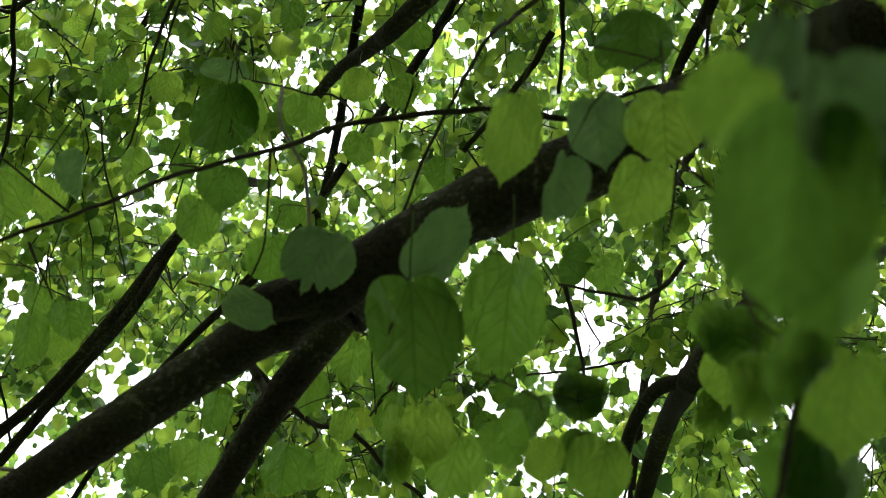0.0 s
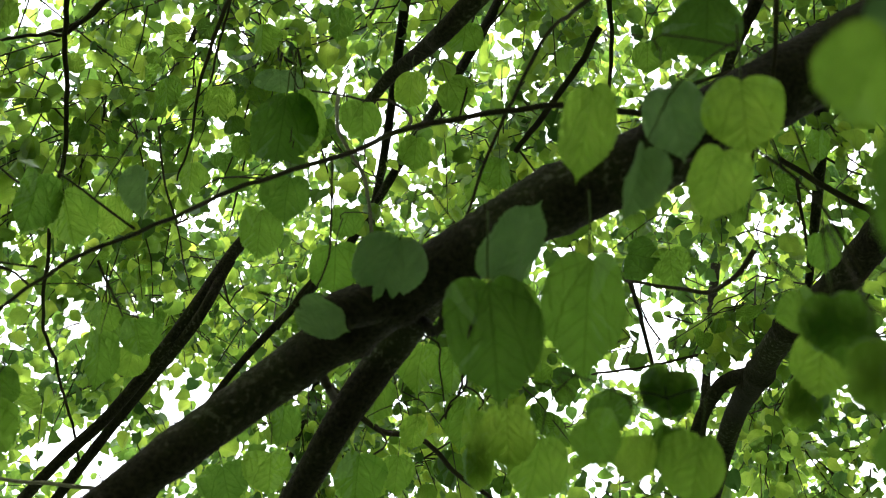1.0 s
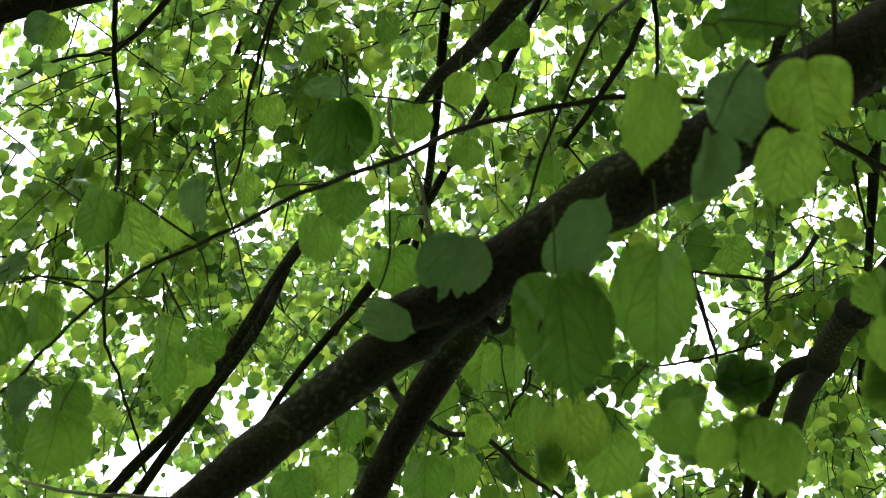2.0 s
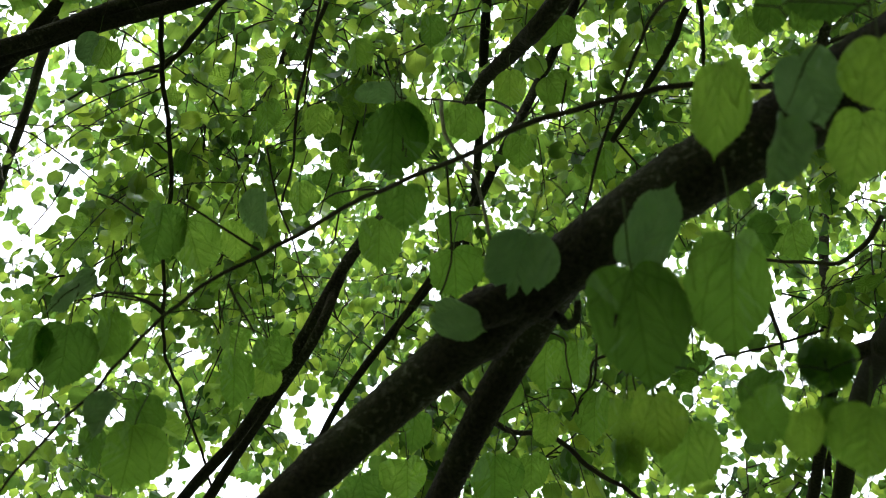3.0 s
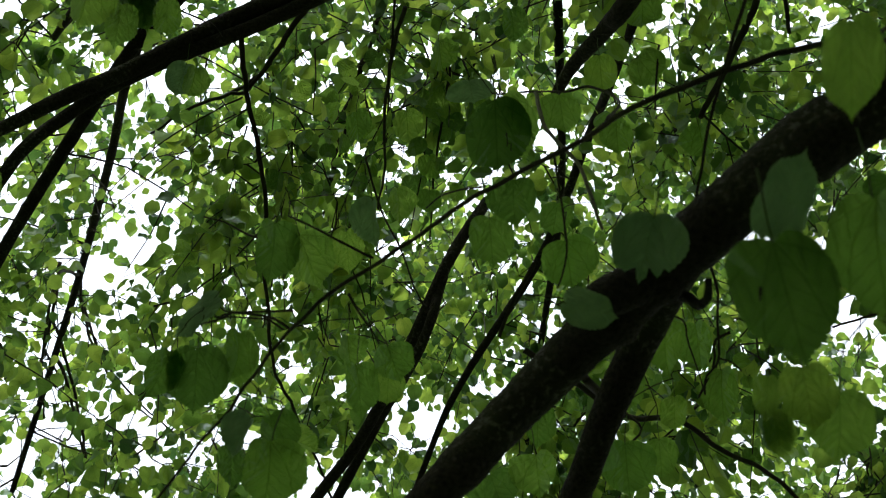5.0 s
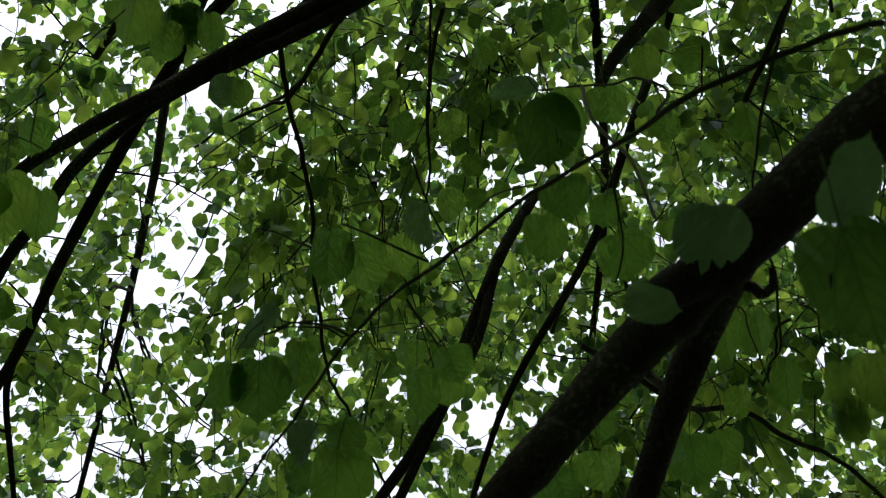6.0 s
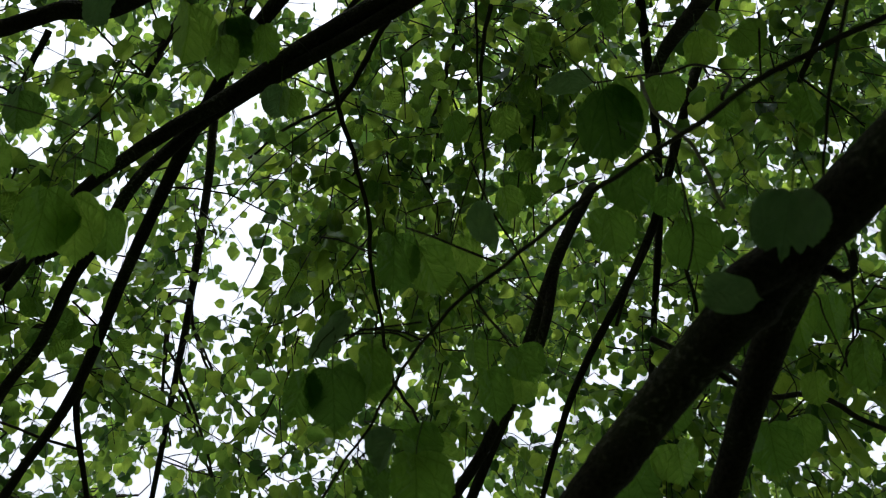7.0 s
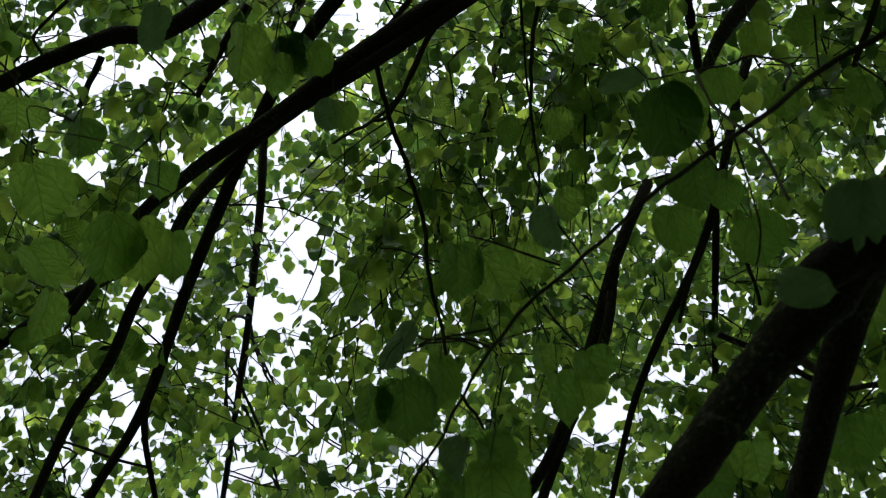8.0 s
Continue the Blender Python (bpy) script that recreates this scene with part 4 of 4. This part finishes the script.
GAPS += [(np.array((-0.10, 0.00, 1.60)), np.array((0.022, 0.607, 0.795)), 2.8, 0.012)]
GAPS += [(np.array((0.00, 0.00, 1.60)), np.array((0.055, 0.734, 0.677)), 2.6, 0.015)]
GAPS += [(np.array((0.00, 0.00, 1.60)), np.array((0.136, 0.699, 0.702)), 2.6, 0.015)]
GAPS += [(np.array((-0.06, 0.01, 1.60)), np.array((-0.430, 0.453, 0.781)), 2.6, 0.015)]
GAPS += [(np.array((-0.10, 0.00, 1.60)), np.array((-0.445, 0.442, 0.779)), 2.7, 0.019)]
GAPS += [(np.array((-0.10, 0.00, 1.60)), np.array((-0.430, 0.542, 0.722)), 2.7, 0.018)]
GAPS += [(np.array((-0.10, 0.00, 1.60)), np.array((-0.490, 0.581, 0.650)), 2.7, 0.015)]
GAPS += [(np.array((-0.10, 0.00, 1.60)), np.array((-0.533, 0.609, 0.588)), 2.7, 0.018)]
GAPS += [(np.array((-0.10, 0.00, 1.60)), np.array((-0.484, 0.644, 0.593)), 2.7, 0.015)]
GAPS += [(np.array((-0.10, 0.00, 1.60)), np.array((-0.358, 0.648, 0.673)), 2.7, 0.012)]
GAPS += [(np.array((-0.10, 0.00, 1.60)), np.array((-0.310, 0.677, 0.667)), 2.7, 0.013)]
GAPS += [(np.array((-0.10, 0.00, 1.60)), np.array((-0.346, 0.432, 0.833)), 2.7, 0.018)]
GAPS += [(np.array((-0.10, 0.00, 1.60)), np.array((-0.291, 0.449, 0.845)), 2.7, 0.014)]
GAPS += [(np.array((-0.10, 0.00, 1.60)), np.array((-0.215, 0.438, 0.873)), 2.8, 0.013)]
GAPS += [(np.array((-0.10, 0.00, 1.60)), np.array((0.079, 0.586, 0.806)), 2.8, 0.012)]
GAPS += [(np.array((-0.10, 0.00, 1.60)), np.array((-0.385, 0.614, 0.689)), 2.7, 0.012)]
GAPS += [(np.array((-0.16, -0.02, 1.62)), np.array((-0.510, 0.605, 0.611)), 2.7, 0.015)]
GAPS += [(np.array((-0.16, -0.02, 1.62)), np.array((-0.434, 0.665, 0.607)), 2.7, 0.013)]
GAPS += [(np.array((-0.16, -0.02, 1.62)), np.array((-0.610, 0.527, 0.592)), 2.6, 0.012)]
GAPS += [(np.array((-0.16, -0.02, 1.62)), np.array((-0.524, 0.247, 0.815)), 2.6, 0.013)]


GAP_FEET, GAP_WAYS = np.array([g[0] for g in GAPS]), np.array([g[1] for g in GAPS])
GAP_START, GAP_SPREAD = np.array([g[2] for g in GAPS]), np.array([g[3] for g in GAPS])


def in_gap(p):
    """Whether a place lies in one of the openings, which widen upwards like funnels."""
    d = p + 0.16 * np.array(noise.noise_vector(Vector(p * 4.0))) - GAP_FEET
    high = (d * GAP_WAYS).sum(1)
    off = np.linalg.norm(d - GAP_WAYS * high[:, None], axis=1)
    return bool(((high > GAP_START) & (off < 0.65 * GAP_SPREAD * high)).any()) and rng.random() < 0.84


limb_spots = np.vstack([path[len(path) // 3 :: 3] for ob, path, radii in CARRIERS if radii.max() > 0.008])
twig_v, twig_f, twig_n = [], [], 0
spots, tips, faces_up, sizes = [], [], [], []


def bearing(p):
    """Degrees to the left of the y axis and degrees up from the middle of the walk."""
    d = p - EYE
    return math.degrees(math.atan2(-d[0], d[1])), math.degrees(math.atan2(d[2], math.hypot(d[0], d[1])))


def bump_at(p, az, el, wide, high):
    a, e = bearing(p)
    return math.exp(-(((a - az) / wide) ** 2) - ((e - el) / high) ** 2)


def unit(v):
    return v / (np.linalg.norm(v) + 1e-12)


def unit_rows(v):
    return v / (np.linalg.norm(v, axis=1, keepdims=True) + 1e-12)


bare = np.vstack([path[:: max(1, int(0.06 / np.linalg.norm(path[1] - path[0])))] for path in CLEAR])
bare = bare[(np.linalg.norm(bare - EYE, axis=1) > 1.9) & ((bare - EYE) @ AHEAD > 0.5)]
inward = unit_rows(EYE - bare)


def in_front_of_limb(p):
    """Whether a place lies close before a clear limb as seen from EYE."""
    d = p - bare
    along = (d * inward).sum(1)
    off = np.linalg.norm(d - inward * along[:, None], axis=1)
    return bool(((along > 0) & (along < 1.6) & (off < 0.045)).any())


def add_twig(path, r0, r1, sides):
    global twig_n
    v, f = tube_data(path, np.linspace(r0, r1, len(path)), sides)
    twig_v.append(v)
    twig_f.append(f + twig_n)
    twig_n += len(v)


def spray(start, way, length, big):
    """A thin shoot with leaves set alternately along it, hanging outwards."""
    mid = start + way * length * 0.5 + np.array((0, 0, -0.03 * length)) + rng.normal(0, 0.07 * length, 3)
    end = start + way * length + np.array((0, 0, -0.28 * length))
    path = smooth_path([start, mid, end], 5)
    add_twig(path[::2], 0.0026, 0.0012, 3)
    outward = unit((mid - EYE) * (1, 1, 0))
    count = max(3, int(length / (0.029 * big)))
    u = ((np.arange(count) + 0.7) / count)[:, None]
    at = path[0] * (1 - u) ** 2 + 2 * u * (1 - u) * path[2] + u * u * path[4]
    side = unit(np.cross(way, (0, 0, 1))) * np.where(np.arange(count) % 2, 1.0, -1.0)[:, None]
    stalk = unit_rows(0.6 * side + 0.35 * way + (0, 0, -0.5) + rng.normal(0, 0.25, (count, 3))) * rng.uniform(0.02, 0.04, (count, 1))
    spots.append(at + stalk)
    tips.append(unit_rows(0.45 * outward + 0.25 * side + 0.2 * way + (0, 0, -0.7) + rng.normal(0, 0.5, (count, 3))))
    faces_up.append(unit_rows((0, 0, 1.0) + 0.35 * outward + rng.normal(0, 0.95, (count, 3))))
    sizes.append(big * rng.uniform(0.025, 0.062, count) * (1.08 - 0.35 * np.abs(u[:, 0] - 0.4)))


def branchlet(goal, big):
    """A crooked shoot from the wood nearest to the goal, with leafy sprays on its outer half. What has grown carries what grows later."""
    global wood
    d = np.linalg.norm(wood - goal, axis=1) + 0.6 * np.clip(goal[2] - wood[:, 2], 0, None)
    root = wood[int(rng.choice(np.argsort(d)[:4]))]
    span = np.linalg.norm(goal - root)
    thick = 0.0021 + 0.0028 * min(span, 1.6)
    knots = max(4, int(span / 0.17) + 2)
    line = root + (goal - root) * np.linspace(0, 1, knots)[:, None]
    line[1:-1] += rng.normal(0, 0.036 + 0.042 * span, (knots - 2, 3))
    line[1:-1, 2] += 0.35 * span * (np.linspace(0, 1, knots) * (1 - np.linspace(0, 1, knots)))[1:-1]
    path = smooth_path(line, max(7, int(span / 0.06)))
    path[1:-1] += rng.normal(0, 0.0055, (len(path) - 2, 3))
    if np.linalg.norm(path - EYE, axis=1).min() < 1.95:
        return False
    add_twig(path, thick, 0.0013, 4)
    wood = np.vstack([wood, path[len(path) // 2 :: 2]])
    for i in range(max(1, len(path) - 7), len(path)):
        if np.linalg.norm(path[i] - EYE) < 2.3:
            continue
        for _ in range(2 if rng.random() < 0.25 else 1):
            way = unit(unit(path[i] - path[i - 1]) + rng.normal(0, 0.7, 3) + (0, 0, -0.25))
            long = rng.uniform(0.14, 0.34)
            if not in_gap(path[i] + way * long * 0.6) and not in_front_of_limb(path[i] + way * long * 0.5) and not in_front_of_limb(path[i] + way * long + (0, 0, -0.07)):
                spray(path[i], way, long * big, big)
    return True


# how much thicker (+) or thinner (-) than usual the crown is: bearing, height, half width and half height in degrees, share
THICKER = [(5, 61, 12, 7, 0.06), (55, 62, 12, 6, 0.25), (32, 38, 13, 5, -0.3), (14, 44, 7, 6, 0.12), (28, 49, 7, 4, 0.25), (4, 43, 8, 6, 0.34)]


def thickness(p):
    return 0.70 + sum(share * bump_at(p, az, el, wide, high) for az, el, wide, high, share in THICKER)


def halton(i, base):
    f, r = 1.0, 0.0
    while i:
        f /= base
        r += f * (i % base)
        i //= base
    return r


wood = limb_spots
# the crown over the walk is evenly filled ...
goals = [(radians(-52 + 134 * halton(i, 2)), math.asin(0.5 + 0.45 * halton(i, 3))) for i in range(20, 20 + BRANCHLETS)]
for a, e in goals:
    way = np.array((-math.sin(a) * math.cos(e), math.cos(a) * math.cos(e), math.sin(e)))
    goal = EYE + way * rng.uniform(2.6**2, 5.3**2) ** 0.5
    if rng.random() < thickness(goal) and not in_gap(goal):
        branchlet(goal, 1.0)
# ... closes overhead out of view, thicker towards the trunk to shade the near leaves ...
for _ in range(120):
    goal = EYE + unit(np.array((rng.uniform(-0.1, 0.85), rng.uniform(-0.6, 0.42), 1.0))) * rng.uniform(2.6, 4.6)
    branchlet(goal, 1.5)
# ... and goes on sparsely round about, unseen, its outsize leaves holding off side light
made = 0
while made < ROUND_ABOUT:
    way = unit(rng.normal(0, 1, 3))
    if way[2] < -0.12:
        continue
    off = np.dot(unit(way * (1, 1, 0)), AHEAD)
    goal = EYE + way * rng.uniform(2.6**2, 5.3**2) ** 0.5
    a, e = bearing(goal)
    if -52 < a < 82 and 30 < e < 72 or rng.random() > (0.5 if off > 0 else 0.95):
        continue
    if goal[2] < 0.9 or np.linalg.norm(goal[:2] - TRUNK) > 7.4:
        continue
    made += branchlet(goal, 1.9 if off > 0 else 2.3)

SPRAY_LEAVES = [leaf_mesh(20 + k, LEAF, (), 20, (0.35, 0.7, 1.0)) for k in range(4)]
# one joined mesh of far leaves for each slice of the crown
rim = leaf_outline(8, 0.0, 0.0)
habits = []
for fold, cup, curl, wave in ((0.6, 0.1, 0.45, 0.10), (0.3, 0.3, 0.7, 0.14), (0.45, -0.2, 0.2, 0.18), (1.2, 0.0, 0.6, 0.06), (0.2, 0.45, 0.2, 0.12), (0.8, 0.25, -0.3, 0.16), (1.6, 0.1, 0.3, 0.08), (0.5, 0.2, 1.0, 0.12)):
    shape_v, shape_f, shape_flat = leaf_shape(rim, (0.6, 1.0), fold, cup, curl, wave, 9 * fold)
    foot = len(shape_v)
    habits.append(np.vstack([shape_v, [(-0.016, 0.02, 0.0), (0.016, 0.02, 0.0), (0.0, -0.6, 0.22)]]))
tri = np.array([t for q in shape_f for t in ([q] if len(q) == 3 else [(q[0], q[1], q[2]), (q[0], q[2], q[3])])] + [(foot, foot + 1, foot + 2)])
shape_flat = np.vstack([shape_flat, np.full((3, 2), (0.2, 0.5))])
habits = np.array(habits)
spots, tips, faces_up, sizes = (np.concatenate(a) for a in (spots, tips, faces_up, sizes))
side = np.cross(tips, faces_up)
side /= np.linalg.norm(side, axis=1, keepdims=True) + 1e-9
up = np.cross(side, tips)
turn = np.stack([side * rng.uniform(0.75, 1.1, (len(side), 1)), tips, up], 2)
# the leaves of the lowest, innermost sprays are leaves of their own
reach = np.linalg.norm(spots - EYE, axis=1) + np.where((spots - EYE) @ AHEAD > 1.2, 0, 9) + np.where(spots[:, 2] > 2.7, 0, 9)
single = np.argsort(reach)[:300]
for k in single:
    m = Matrix(np.column_stack([turn[k] * sizes[k], spots[k]]).tolist() + [[0, 0, 0, 1]])
    ob = new("leaf", SPRAY_LEAVES[int(k) % 4])
    ob.parent = tree
    ob.matrix_basis = m
keep = np.ones(len(spots), bool)
keep[single] = False
spots, sizes, turn = spots[keep], sizes[keep], turn[keep]
all_v = np.einsum("nij,nvj->nvi", turn, habits[rng.integers(0, len(habits), len(spots))]) * sizes[:, None, None] + spots[:, None]
angle = np.arctan2(spots[:, 1] - EYE[1], spots[:, 0] - EYE[0])
slices = np.clip(((angle + np.pi) / (2 * np.pi) * 10).astype(int), 0, 9)
for k in range(10):
    pick = all_v[slices == k]
    if not len(pick):
        continue
    v = pick.reshape(-1, 3)
    f = (tri[None] + (np.arange(len(pick)) * habits.shape[1])[:, None, None]).reshape(-1, 3)
    me = bpy.data.meshes.new("foliage")
    me.from_pydata(v.tolist(), [], f.tolist())
    me.materials.append(FAR_LEAF)
    me.polygons.foreach_set("use_smooth", [True] * len(me.polygons))
    lay_uv(me, np.tile(shape_flat, (len(pick), 1)))
    me.update()
    ob = new("foliage", me)
    ob.parent = tree
    tagged(ob, "dense fresh green linden leaves with sky gaps", kind="stuff")
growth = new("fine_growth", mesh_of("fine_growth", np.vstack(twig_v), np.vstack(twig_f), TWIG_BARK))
growth.parent = tree
tagged(growth, "fine dark shoots carrying the leaves", kind="stuff")
